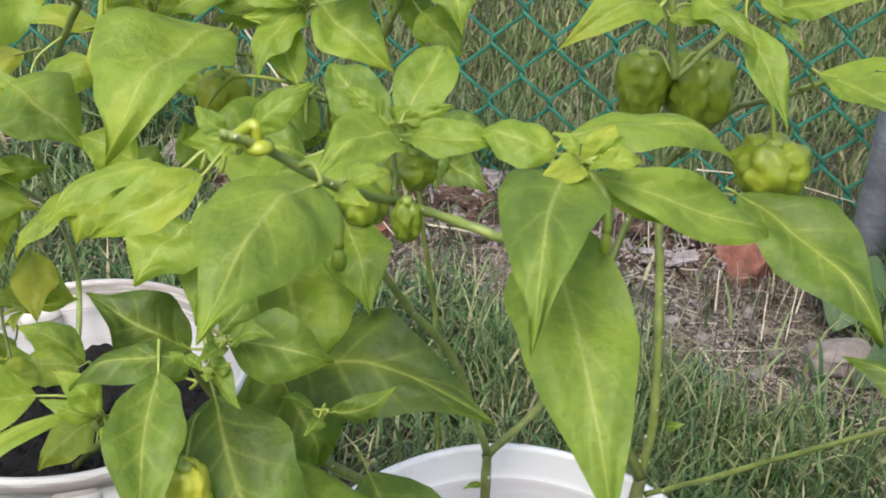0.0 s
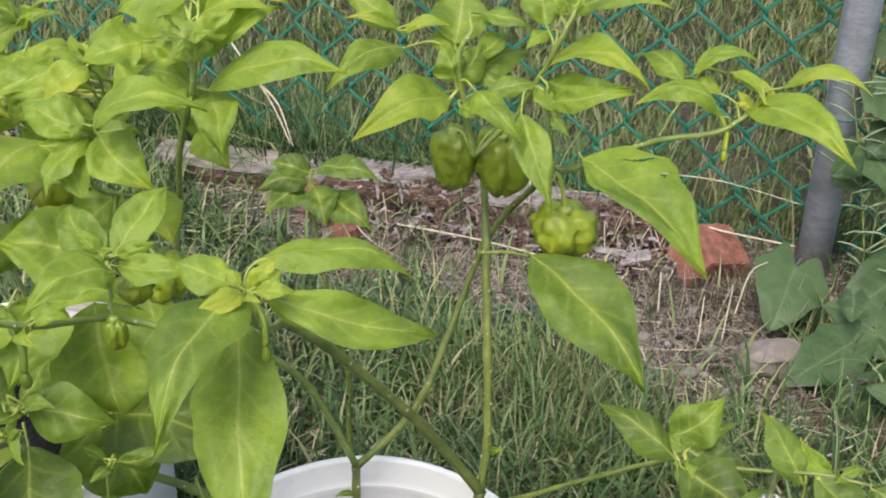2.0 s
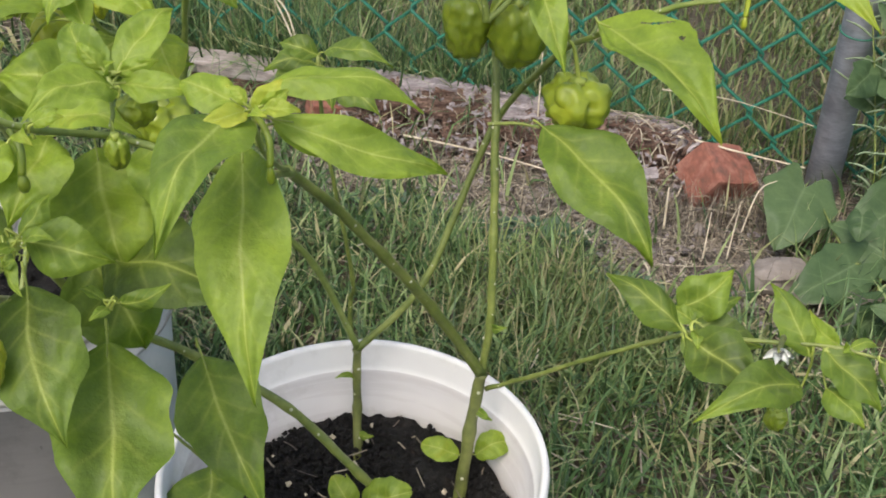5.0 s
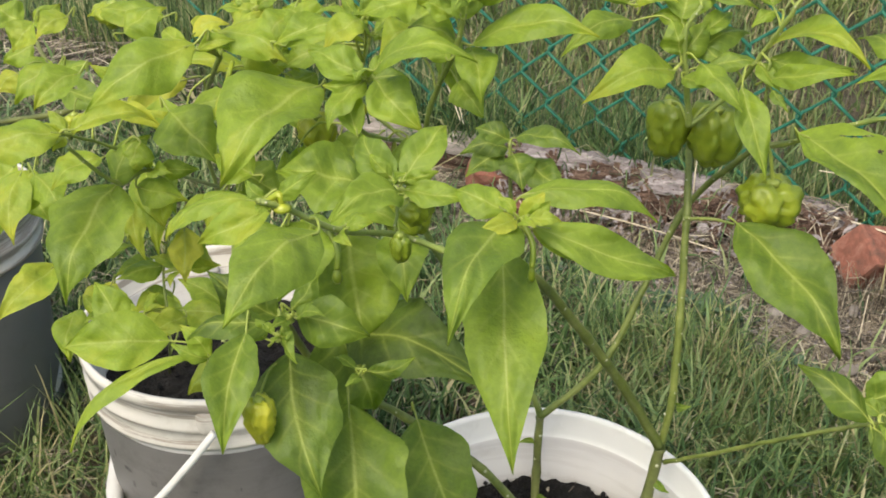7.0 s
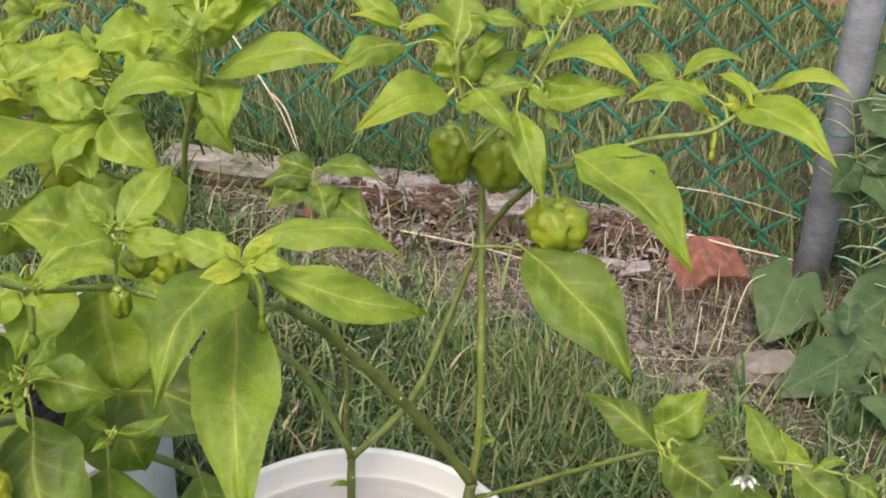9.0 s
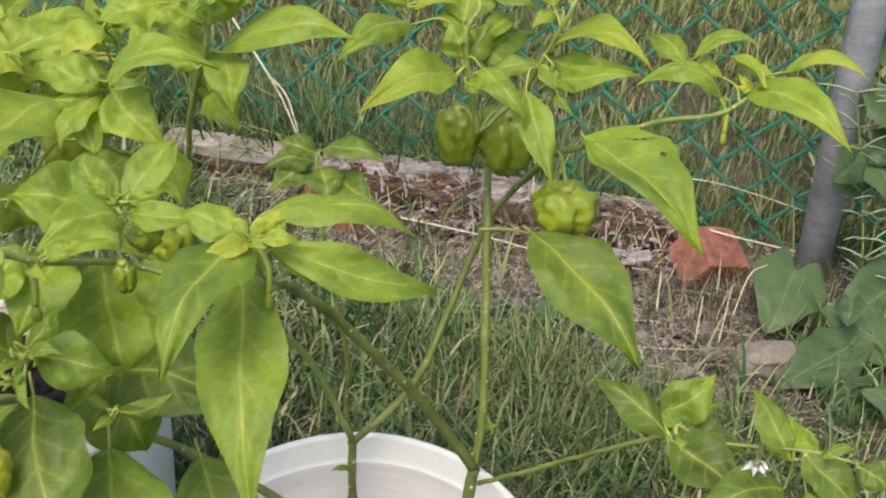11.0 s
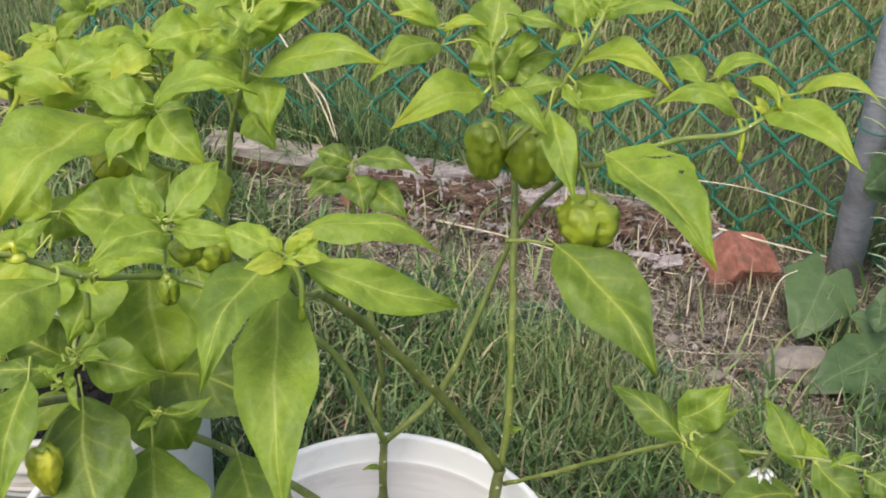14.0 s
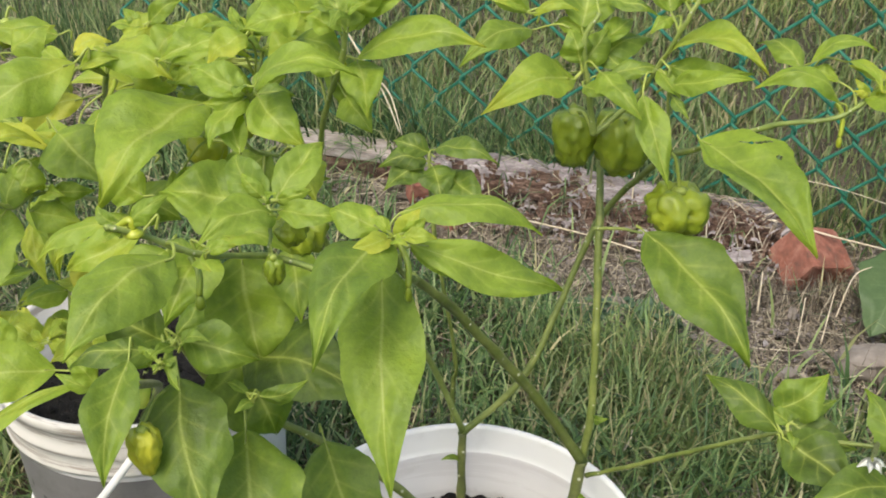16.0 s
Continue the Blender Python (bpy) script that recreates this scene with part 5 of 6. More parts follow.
leaf(plant_back, (-0.006, 0.510, 0.838), (-0.028, 0.512, 0.844), 0.017, 0, 0.1, 0.48)
leaf(plant_back, (-0.109, 0.494, 0.746), (-0.094, 0.484, 0.728), 0.021, 0, 0.1, 0.48)
leaf(plant_back, (-0.060, 0.521, 0.747), (-0.083, 0.500, 0.715), 0.033, 0, 0.1, 0.18)
leaf(plant_back, (-0.041, 0.523, 0.747), (-0.023, 0.491, 0.732), 0.029, 0, 0.1, 0.28)
leaf(plant_tall, (0.097, 0.675, 0.795), (0.055, 0.698, 0.817), 0.021, 0, 0.1, 0.1)
leaf(plant_tall, (0.096, 0.675, 0.796), (0.062, 0.669, 0.807), 0.008, -20, 0.16, 0.6)
leaf(plant_tall, (0.100, 0.674, 0.794), (0.132, 0.668, 0.803), 0.010, 0, 0.24, 0.9)
leaf(plant_tall, (0.100, 0.669, 0.784), (0.054, 0.618, 0.777), 0.024, 0, 0.2, 0.2)
leaf(plant_tall, (0.136, 0.671, 0.787), (0.140, 0.705, 0.817), 0.041, 0, 0.05, 0.1)
leaf(plant_tall, (0.154, 0.681, 0.805), (0.190, 0.669, 0.802), 0.014, 0, 0.12, 0)
leaf(plant_tall, (0.137, 0.648, 0.768), (0.128, 0.651, 0.793), 0.023, 0, 0.1, -0.1)
leaf(plant_tall, (0.138, 0.657, 0.763), (0.156, 0.671, 0.788), 0.023, 10, 0.1, 0)
# the low tone here paints the crown's shade onto this leaf
leaf(plant_tall, (0.146, 0.667, 0.761), (0.191, 0.698, 0.773), 0.025, 0, 0.1, -0.7)
leaf(plant_tall, (0.132, 0.642, 0.758), (0.074, 0.592, 0.752), 0.033, -12, 0.18, 0.55)
leaf(plant_tall, (0.126, 0.663, 0.754), (0.094, 0.657, 0.765), 0.016, 0, 0.14, 0.1)
leaf(plant_tall, (0.151, 0.636, 0.767), (0.180, 0.594, 0.754), 0.022, 0, 0.12, -0.1)
leaf(plant_tall, (0.158, 0.654, 0.757), (0.196, 0.657, 0.763), 0.015, 0, 0.12, -0.4)
leaf(plant_tall, (0.182, 0.629, 0.754), (0.202, 0.580, 0.708), 0.023, 0, 0.06, -0.2)
leaf(plant_tall, (0.198, 0.659, 0.805), (0.191, 0.687, 0.835), 0.029, 0, 0.06, 0.1)
leaf(plant_tall, (0.214, 0.653, 0.815), (0.220, 0.678, 0.837), 0.020, 0, 0.08, 0.3)
leaf(plant_tall, (0.211, 0.653, 0.815), (0.271, 0.621, 0.837), 0.018, -10, 0.12, 0.3)
leaf(plant_tall, (0.209, 0.652, 0.813), (0.201, 0.655, 0.828), 0.007, 0, 0.1, 0.7)
leaf(plant_tall, (0.200, 0.657, 0.802), (0.184, 0.642, 0.796), 0.010, 0, 0.15, 0.2)
leaf(plant_tall, (0.141, 0.675, 0.782), (0.114, 0.677, 0.787), 0.016, 0, 0.15, 0.1)
leaf(plant_tall, (0.140, 0.641, 0.753), (0.162, 0.625, 0.755), 0.013, 10, 0.12, 0)
leaf(plant_tall, (0.150, 0.671, 0.775), (0.174, 0.691, 0.789), 0.016, 0, 0.12, 0.2)
leaf(plant_tall, (0.134, 0.643, 0.758), (0.113, 0.624, 0.755), 0.015, 0, 0.12, -0.1)
leaf(plant_tall, (0.169, 0.662, 0.759), (0.150, 0.679, 0.770), 0.014, 0, 0.1, -0.3)
leaf(plant_side, (0.192, 0.644, 0.767), (0.208, 0.626, 0.755), 0.014, 0, 0.1, -0.4)
leaf(plant_side, (0.311, 0.621, 0.774), (0.291, 0.629, 0.779), 0.011, 0, 0.16, 0.3)
leaf(plant_side, (0.194, 0.643, 0.776), (0.262, 0.615, 0.785), 0.031, -18, 0.2, 0.5)
leaf(plant_side, (0.199, 0.641, 0.772), (0.254, 0.622, 0.777), 0.020, 24, 0.1, -0.8)
leaf(plant_side, (0.200, 0.634, 0.759), (0.252, 0.611, 0.778), 0.018, 0, 0.1, -0.1)
leaf(plant_side, (0.203, 0.630, 0.753), (0.214, 0.614, 0.745), 0.008, 0, 0.1, -0.6)
leaf(plant_side, (0.286, 0.624, 0.781), (0.261, 0.662, 0.788), 0.019, 0, 0.1, -0.4)
leaf(plant_side, (0.292, 0.626, 0.784), (0.333, 0.623, 0.798), 0.013, -10, 0.2, 0.4)
leaf(plant_side, (0.310, 0.604, 0.766), (0.255, 0.599, 0.779), 0.020, 8, 0.24, 0.3)
leaf(plant_side, (0.314, 0.627, 0.786), (0.336, 0.600, 0.779), 0.011, -20, 0.14, 1.1)
leaf(plant_side, (0.335, 0.621, 0.776), (0.318, 0.626, 0.784), 0.007, 0, 0.12, 1)
leaf(plant_side, (0.349, 0.613, 0.782), (0.395, 0.586, 0.794), 0.016, -15, 0.2, 0.6)
leaf(plant_side, (0.329, 0.615, 0.766), (0.378, 0.545, 0.763), 0.030, 4, 0.1, 0)
leaf(plant_side, (0.346, 0.618, 0.770), (0.338, 0.625, 0.783), 0.005, 0, 0.1, 1.2)
leaf(plant_side, (0.193, 0.627, 0.644), (0.272, 0.543, 0.594), 0.061, 0, 0.08, -0.8)
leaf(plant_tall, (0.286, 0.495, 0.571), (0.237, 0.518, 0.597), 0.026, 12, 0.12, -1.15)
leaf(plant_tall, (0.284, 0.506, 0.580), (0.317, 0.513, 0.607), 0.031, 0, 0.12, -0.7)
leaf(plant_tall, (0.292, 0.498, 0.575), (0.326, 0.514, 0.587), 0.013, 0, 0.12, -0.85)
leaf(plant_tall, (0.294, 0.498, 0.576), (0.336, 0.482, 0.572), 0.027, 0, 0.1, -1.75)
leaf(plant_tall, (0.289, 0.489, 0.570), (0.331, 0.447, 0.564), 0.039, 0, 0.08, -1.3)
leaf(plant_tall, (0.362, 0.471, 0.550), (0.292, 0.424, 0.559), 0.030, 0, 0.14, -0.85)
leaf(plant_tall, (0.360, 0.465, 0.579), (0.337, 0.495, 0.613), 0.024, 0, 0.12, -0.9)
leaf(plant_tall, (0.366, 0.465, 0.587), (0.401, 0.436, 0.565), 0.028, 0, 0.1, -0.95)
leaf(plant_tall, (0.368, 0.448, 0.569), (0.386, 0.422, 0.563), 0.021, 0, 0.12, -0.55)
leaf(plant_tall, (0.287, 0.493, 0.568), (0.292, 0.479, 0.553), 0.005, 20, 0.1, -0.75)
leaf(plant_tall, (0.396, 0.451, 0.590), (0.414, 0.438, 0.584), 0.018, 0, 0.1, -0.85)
leaf(seedling, (0.066, 0.569, 0.313), (0.105, 0.564, 0.335), 0.034, 0, 0.08, 0.15, rounded=True)
leaf(seedling, (0.059, 0.565, 0.307), (0.040, 0.580, 0.331), 0.022, 0, 0.1, 0.3, rounded=True)
leaf(seedling, (0.060, 0.567, 0.310), (0.050, 0.582, 0.332), 0.008, 0, 0.1, 0.7)
leaf(seedling, (0.063, 0.565, 0.306), (0.084, 0.546, 0.312), 0.016, 0, 0.1, 0.6, rounded=True)
leaf(seedling_b, (0.143, 0.629, 0.315), (0.110, 0.632, 0.323), 0.021, 0, 0.1, 0.3, rounded=True)
leaf(seedling_b, (0.158, 0.631, 0.315), (0.188, 0.641, 0.326), 0.024, 0, 0.1, 0.2, rounded=True)
leaf(weed_top, (-0.015, 0.914, 0.559), (-0.054, 0.918, 0.570), 0.027, 0, 0.15, -0.8)
leaf(weed_top, (-0.009, 0.916, 0.562), (0.059, 0.889, 0.568), 0.030, -10, 0.15, -0.6)
leaf(weed_top, (-0.017, 0.909, 0.552), (-0.063, 0.886, 0.557), 0.028, 0, 0.15, -0.9)
leaf(weed_top, (-0.011, 0.907, 0.547), (0.004, 0.863, 0.531), 0.038, 0, 0.1, -1)
leaf(weed_top, (0.004, 0.905, 0.542), (0.050, 0.864, 0.528), 0.035, 0, 0.1, -0.9)
leaf(weed_top, (-0.020, 0.905, 0.546), (-0.053, 0.865, 0.540), 0.036, 0, 0.1, -1)
leaf(plant_left, (-0.393, 0.635, 0.632), (-0.397, 0.591, 0.601), 0.041, 0, 0.1, 0.2)
leaf(plant_left, (-0.408, 0.635, 0.636), (-0.429, 0.616, 0.612), 0.039, 0, 0.1, 0.3)
leaf(plant_left, (-0.328, 0.624, 0.730), (-0.351, 0.587, 0.715), 0.031, 0, 0.1, 0.2)
leaf(plant_left, (-0.278, 0.611, 0.771), (-0.250, 0.627, 0.789), 0.030, 0, 0.1, 0.4)
leaf(plant_left, (-0.226, 0.588, 0.719), (-0.182, 0.584, 0.738), 0.030, 0, 0.1, 0)
leaf(plant_left, (-0.260, 0.582, 0.719), (-0.216, 0.561, 0.710), 0.027, 0, 0.1, 0.4)
leaf(plant_left, (-0.305, 0.593, 0.672), (-0.332, 0.558, 0.662), 0.031, 0, 0.1, 0.2)
leaf(plant_left, (-0.152, 0.523, 0.707), (-0.181, 0.526, 0.721), 0.028, 0, 0.1, 0.2)
leaf(plant_left, (-0.267, 0.570, 0.662), (-0.224, 0.564, 0.660), 0.026, 0, 0.1, 0.2)
leaf(plant_left, (-0.273, 0.624, 0.579), (-0.233, 0.621, 0.562), 0.029, 0, 0.1, 0.1)
leaf(plant_left, (-0.316, 0.618, 0.583), (-0.360, 0.616, 0.591), 0.029, 0, 0.1, 0.3)
leaf(plant_back, (-0.151, 0.599, 0.753), (-0.183, 0.609, 0.778), 0.038, 0, 0.1, 0.48)
leaf(plant_back, (-0.168, 0.631, 0.771), (-0.204, 0.636, 0.789), 0.034, 0, 0.1, 0.58)
leaf(plant_back, (-0.126, 0.603, 0.753), (-0.149, 0.588, 0.735), 0.029, 0, 0.1, 0.38)
leaf(plant_back, (-0.095, 0.546, 0.727), (-0.111, 0.514, 0.720), 0.027, 0, 0.1, 0.38)
leaf(plant_back, (-0.060, 0.618, 0.795), (-0.075, 0.628, 0.816), 0.029, 0, 0.1, 0.48)
leaf(plant_back, (-0.019, 0.568, 0.819), (0.009, 0.582, 0.832), 0.026, 0, 0.1, 0.48)
leaf(plant_back, (-0.006, 0.525, 0.866), (-0.046, 0.521, 0.861), 0.031, 0, 0.12, 0.38)
leaf(plant_back, (-0.007, 0.538, 0.869), (-0.027, 0.544, 0.880), 0.024, 0, 0.1, 0.48)
leaf(plant_back, (0.004, 0.537, 0.866), (0.049, 0.526, 0.867), 0.017, -10, 0.12, 0.48)
leaf(plant_back, (0.003, 0.521, 0.859), (0.040, 0.514, 0.867), 0.018, 0, 0.12, 0.38)
leaf(plant_back, (-0.033, 0.522, 0.842), (-0.065, 0.506, 0.836), 0.030, 0, 0.12, 0.38)
leaf(plant_back, (-0.010, 0.504, 0.810), (-0.030, 0.513, 0.826), 0.021, 0, 0.1, 0.48)
leaf(plant_back, (-0.006, 0.516, 0.791), (0.014, 0.497, 0.778), 0.023, 0, 0.1, 0.18)
leaf(plant_back, (-0.020, 0.537, 0.867), (-0.040, 0.543, 0.878), 0.020, 0, 0.1, 0.48)
leaf(plant_front, (-0.094, 0.470, 0.705), (-0.104, 0.418, 0.678), 0.044, 0, 0.08, 0.2)
leaf(plant_front, (-0.109, 0.449, 0.711), (-0.129, 0.417, 0.698), 0.038, 0, 0.08, 0.2)
leaf(plant_front, (-0.043, 0.490, 0.694), (-0.029, 0.450, 0.665), 0.033, 0, 0.08, -0.1)
leaf(plant_back, (-0.028, 0.557, 0.822), (-0.045, 0.576, 0.855), 0.032, 0, 0.12, 0.38)
leaf(plant_back, (-0.022, 0.559, 0.825), (0.029, 0.566, 0.857), 0.021, 0, 0.25, 0.28)
leaf(plant_back, (-0.020, 0.558, 0.804), (-0.003, 0.519, 0.775), 0.022, 0, 0.1, 0.18)
leaf(plant_back, (-0.037, 0.560, 0.808), (-0.060, 0.530, 0.797), 0.024, 0, 0.2, 0.38)
leaf(plant_left, (-0.294, 0.783, 0.396), (-0.346, 0.782, 0.435), 0.034, 0, 0.12, -0.1)
leaf(plant_left, (-0.293, 0.764, 0.404), (-0.348, 0.753, 0.402), 0.036, 0, 0.12, 0.3)
leaf(plant_left, (-0.277, 0.735, 0.372), (-0.316, 0.699, 0.348), 0.037, 0, 0.12, 0.2)
leaf(plant_left, (-0.274, 0.551, 0.672), (-0.257, 0.584, 0.702), 0.027, 0, 0.12, -0.2)
leaf(plant_left, (-0.182, 0.528, 0.685), (-0.212, 0.490, 0.671), 0.023, 20, 0.14, 0.3)
leaf(plant_back, (-0.126, 0.537, 0.799), (-0.074, 0.540, 0.808), 0.023, -15, 0.24, 0.48)
leaf(plant_back, (-0.073, 0.536, 0.821), (-0.093, 0.513, 0.809), 0.023, 0, 0.16, 0.38)
leaf(plant_back, (-0.141, 0.605, 0.799), (-0.156, 0.580, 0.782), 0.024, 0, 0.1, 0.48)
leaf(plant_left, (-0.177, 0.556, 0.692), (-0.141, 0.552, 0.674), 0.035, 0, 0.08, -0.4)
leaf(plant_back, (-0.105, 0.523, 0.732), (-0.077, 0.492, 0.712), 0.037, 0, 0.08, -0.02)
leaf(plant_left, (-0.402, 0.752, 0.727), (-0.425, 0.727, 0.713), 0.025, 0, 0.1, 0.3)
leaf(plant_back, (-0.065, 0.405, 0.743), (-0.013, 0.394, 0.753), 0.024, -10, 0.2, 0.2)
leaf(plant_left, (-0.368, 0.712, 0.428), (-0.406, 0.712, 0.456), 0.032, 0, 0.1, 0.5, rounded=True)
leaf(plant_left, (-0.324, 0.719, 0.429), (-0.348, 0.718, 0.453), 0.026, 0, 0.1, 0.5, rounded=True)
leaf(plant_left, (-0.403, 0.731, 0.428), (-0.403, 0.743, 0.447), 0.021, 0, 0.1, 0.6, rounded=True)
leaf(plant_left, (-0.293, 0.648, 0.633), (-0.275, 0.597, 0.584), 0.028, 0, 0.08, 0.3)
leaf(plant_left, (-0.167, 0.524, 0.691), (-0.183, 0.499, 0.673), 0.028, 0, 0.1, 0.2)
leaf(plant_back, (-0.071, 0.500, 0.708), (-0.091, 0.509, 0.726), 0.026, 0, 0.1, -0.1)
leaf(plant_left, (-0.273, 0.559, 0.733), (-0.228, 0.550, 0.727), 0.018, -10, 0.15, 0.6)
leaf(plant_back, (-0.144, 0.588, 0.789), (-0.114, 0.576, 0.781), 0.022, 0, 0.12, 0.3)
leaf(plant_back, (-0.040, 0.527, 0.821), (-0.003, 0.515, 0.812), 0.023, -15, 0.2, 0.3)
leaf(plant_left, (-0.183, 0.659, 0.779), (-0.209, 0.659, 0.785), 0.019, 0, 0.12, 0.5)
leaf(plant_left, (-0.293, 0.656, 0.503), (-0.319, 0.626, 0.500), 0.028, 0, 0.12, 0.3)
leaf(plant_left, (-0.340, 0.670, 0.538), (-0.368, 0.637, 0.532), 0.024, 10, 0.15, 0.2)
leaf(plant_left, (-0.303, 0.652, 0.537), (-0.334, 0.633, 0.534), 0.020, 0, 0.15, 0.3)
leaf(plant_left, (-0.350, 0.650, 0.509), (-0.357, 0.618, 0.498), 0.027, 0, 0.1, 0.5, rounded=True)
leaf(plant_left, (-0.358, 0.603, 0.513), (-0.350, 0.557, 0.493), 0.030, 0, 0.1, 0.2)
leaf(plant_left, (-0.296, 0.621, 0.639), (-0.264, 0.597, 0.610), 0.021, 0, 0.08, 0.2)
leaf(plant_left, (-0.257, 0.602, 0.519), (-0.280, 0.573, 0.518), 0.025, 0, 0.12, 0.1)
pepper(plant_tall, (0.135, 0.678, 0.696), 0.031, 0.053, 0.40, (0.149, 0.653, 0.710))
pepper(plant_tall, (0.171, 0.677, 0.693), 0.041, 0.056, 0.30, (0.151, 0.654, 0.712))
pepper(plant_side, (0.217, 0.647, 0.653), 0.042, 0.046, 0.80, (0.207, 0.651, 0.701))
pepper(plant_low, (-0.098, 0.353, 0.633), 0.018, 0.039, 1.7, (-0.103, 0.413, 0.632))
pepper(plant_front, (-0.008, 0.348, 0.767), 0.010, 0.018, 0.3, (-0.012, 0.356, 0.772))
pepper(plant_front, (-0.006, 0.376, 0.774), 0.016, 0.017, 0.5, (-0.014, 0.367, 0.790))
pepper(plant_back, (-0.106, 0.530, 0.740), 0.024, 0.030, 1.5, (-0.105, 0.536, 0.760))
pepper(plant_back, (-0.075, 0.528, 0.760), 0.009, 0.016, 1.3, (-0.064, 0.503, 0.794))
pepper(plant_left, (-0.328, 0.698, 0.753), 0.030, 0.024, 0.7, (-0.322, 0.708, 0.767))
pepper(plant_tall, (0.359, 0.494, 0.501), 0.014, 0.020, 0.4, (0.362, 0.506, 0.518))
pepper(plant_back, (-0.037, 0.500, 0.700), 0.033, 0.034, 0.6, (-0.056, 0.513, 0.714))
pepper(plant_left, (-0.274, 0.661, 0.719), 0.020, 0.021, 1.3, (-0.268, 0.669, 0.737))
pepper(plant_left, (-0.362, 0.662, 0.666), 0.018, 0.019, 1.2, (-0.356, 0.670, 0.684))
bud(plant_front, (0.062, 0.340, 0.764), 0.004, 0.010, 0.2, (0.055, 0.353, 0.786))
bud(plant_front, (-0.027, 0.294, 0.782), 0.005, 0.009, 0, (-0.033, 0.304, 0.800))
bud(plant_front, (-0.047, 0.281, 0.825), 0.009, 0.005, 1, (-0.055, 0.281, 0.826))
bud(plant_back, (-0.151, 0.472, 0.779), 0.006, 0.013, 1, (-0.160, 0.525, 0.790))
bud(plant_side, (0.315, 0.604, 0.737), 0.004, 0.010, 1, (0.311, 0.613, 0.762))
bud(plant_tall, (0.292, 0.484, 0.561), 0.004, 0.010, 0.5, (0.294, 0.495, 0.570))
bloom(plant_tall, (0.309, 0.372, 0.655), 0.014, 0.010, 0, (0.336, 0.448, 0.604))
tuft(plant_front, (0.054, 0.349, 0.790), 4, 0.020, .5)
tuft(plant_front, (-0.014, 0.369, 0.794), 4, 0.020, .4)
tuft(plant_front, (-0.028, 0.305, 0.801), 4, 0.022, .3)
tuft(plant_front, (-0.052, 0.281, 0.826), 4, 0.020, .6)
tuft(plant_low, (-0.086, 0.389, 0.684), 4, 0.020, .6)
tuft(plant_low, (-0.090, 0.374, 0.680), 3, 0.015, 1.0)
tuft(plant_low, (-0.047, 0.403, 0.638), 3, 0.030, .1)
tuft(plant_left, (-0.146, 0.405, 0.632), 5, 0.024, .7)
tuft(plant_left, (-0.256, 0.579, 0.674), 6, 0.032, .4)
tuft(plant_left, (-0.283, 0.514, 0.731), 5, 0.026, .8)
tuft(plant_left, (-0.187, 0.524, 0.796), 5, 0.030, .5)
tuft(plant_left, (-0.303, 0.610, 0.508), 6, 0.030, .4)
tuft(plant_left, (-0.324, 0.581, 0.525), 3, 0.030, .2)
tuft(plant_left, (-0.275, 0.653, 0.531), 5, 0.032, .3)
tuft(plant_left, (-0.344, 0.611, 0.579), 5, 0.032, .4)
tuft(plant_left, (-0.224, 0.580, 0.705), 5, 0.032, .6)
tuft(plant_left, (-0.292, 0.645, 0.714), 6, 0.032, .8)
tuft(plant_left, (-0.180, 0.570, 0.792), 5, 0.026, .6)
tuft(plant_back, (-0.084, 0.571, 0.765), 5, 0.030, .2)
tuft(plant_back, (-0.083, 0.597, 0.788), 6, 0.030, .4)
tuft(plant_back, (-0.122, 0.594, 0.774), 5, 0.030, .3)
tuft(plant_back, (-0.142, 0.566, 0.736), 5, 0.032, .2)
tuft(plant_back, (-0.183, 0.637, 0.785), 5, 0.032, .4)
tuft(plant_back, (-0.057, 0.485, 0.803), 5, 0.024, .2)
tuft(plant_back, (-0.001, 0.504, 0.848), 7, 0.026, .3)
tuft(plant_back, (-0.082, 0.560, 0.812), 6, 0.032, .3)
tuft(plant_back, (-0.054, 0.528, 0.718), 5, 0.032, .1)
tuft(plant_back, (-0.149, 0.578, 0.773), 6, 0.032, .3)
tuft(plant_back, (-0.153, 0.645, 0.806), 6, 0.032, .3)
tuft(plant_tall, (0.214, 0.631, 0.825), 3, .014, .6)
tuft(plant_side, (0.334, 0.612, 0.767), 5, .014, 1.3)
tuft(plant_tall, (0.298, 0.497, 0.573), 3, .026, 0)
tuft(plant_tall, (0.378, 0.463, 0.587), 3, .026, .1)
# hanging leaf eaten by insects
leaf(plant_side, (0.223, 0.609, 0.731), (0.294, 0.517, 0.705), 0.050, 0, 0.08, 0.2, hole=[(0.225 - 0.013 * k + 0.05 * math.sin(0.314 * k), 0.224 + 0.0121 * k + 0.015 * math.sin(0.314 * k), 0.0115) for k in range(11)] + [(0.17, 0.462, 0.014), (0.155, 0.472, 0.012)], lop=-0.30)

# ---------- vine and weeds at the post ----------
vine = plant("bindweed_vine", "climbing bindweed with broad dull green heart-shaped leaves by the post", (0.90, 1.50, 0.0), "vine", "weeds")
leaf(vine, (0.676, 1.526, 0.083), (0.622, 1.409, 0.042), 0.127, 0, 0.06, 0, heart=1.0, material=VINE, fold=0.18)
leaf(vine, (0.797, 1.383, 0.033), (0.699, 1.432, 0.080), 0.078, 0, 0.06, 0, heart=1.0, material=VINE, fold=0.18)
leaf(vine, (0.729, 1.366, 0.045), (0.613, 1.284, 0.026), 0.093, 0, 0.06, 0, heart=1.0, material=VINE, fold=0.18)
leaf(vine, (0.817, 1.233, 0.012), (0.725, 1.254, 0.051), 0.076, 0, 0.06, 0, heart=1.0, material=VINE, fold=0.18)
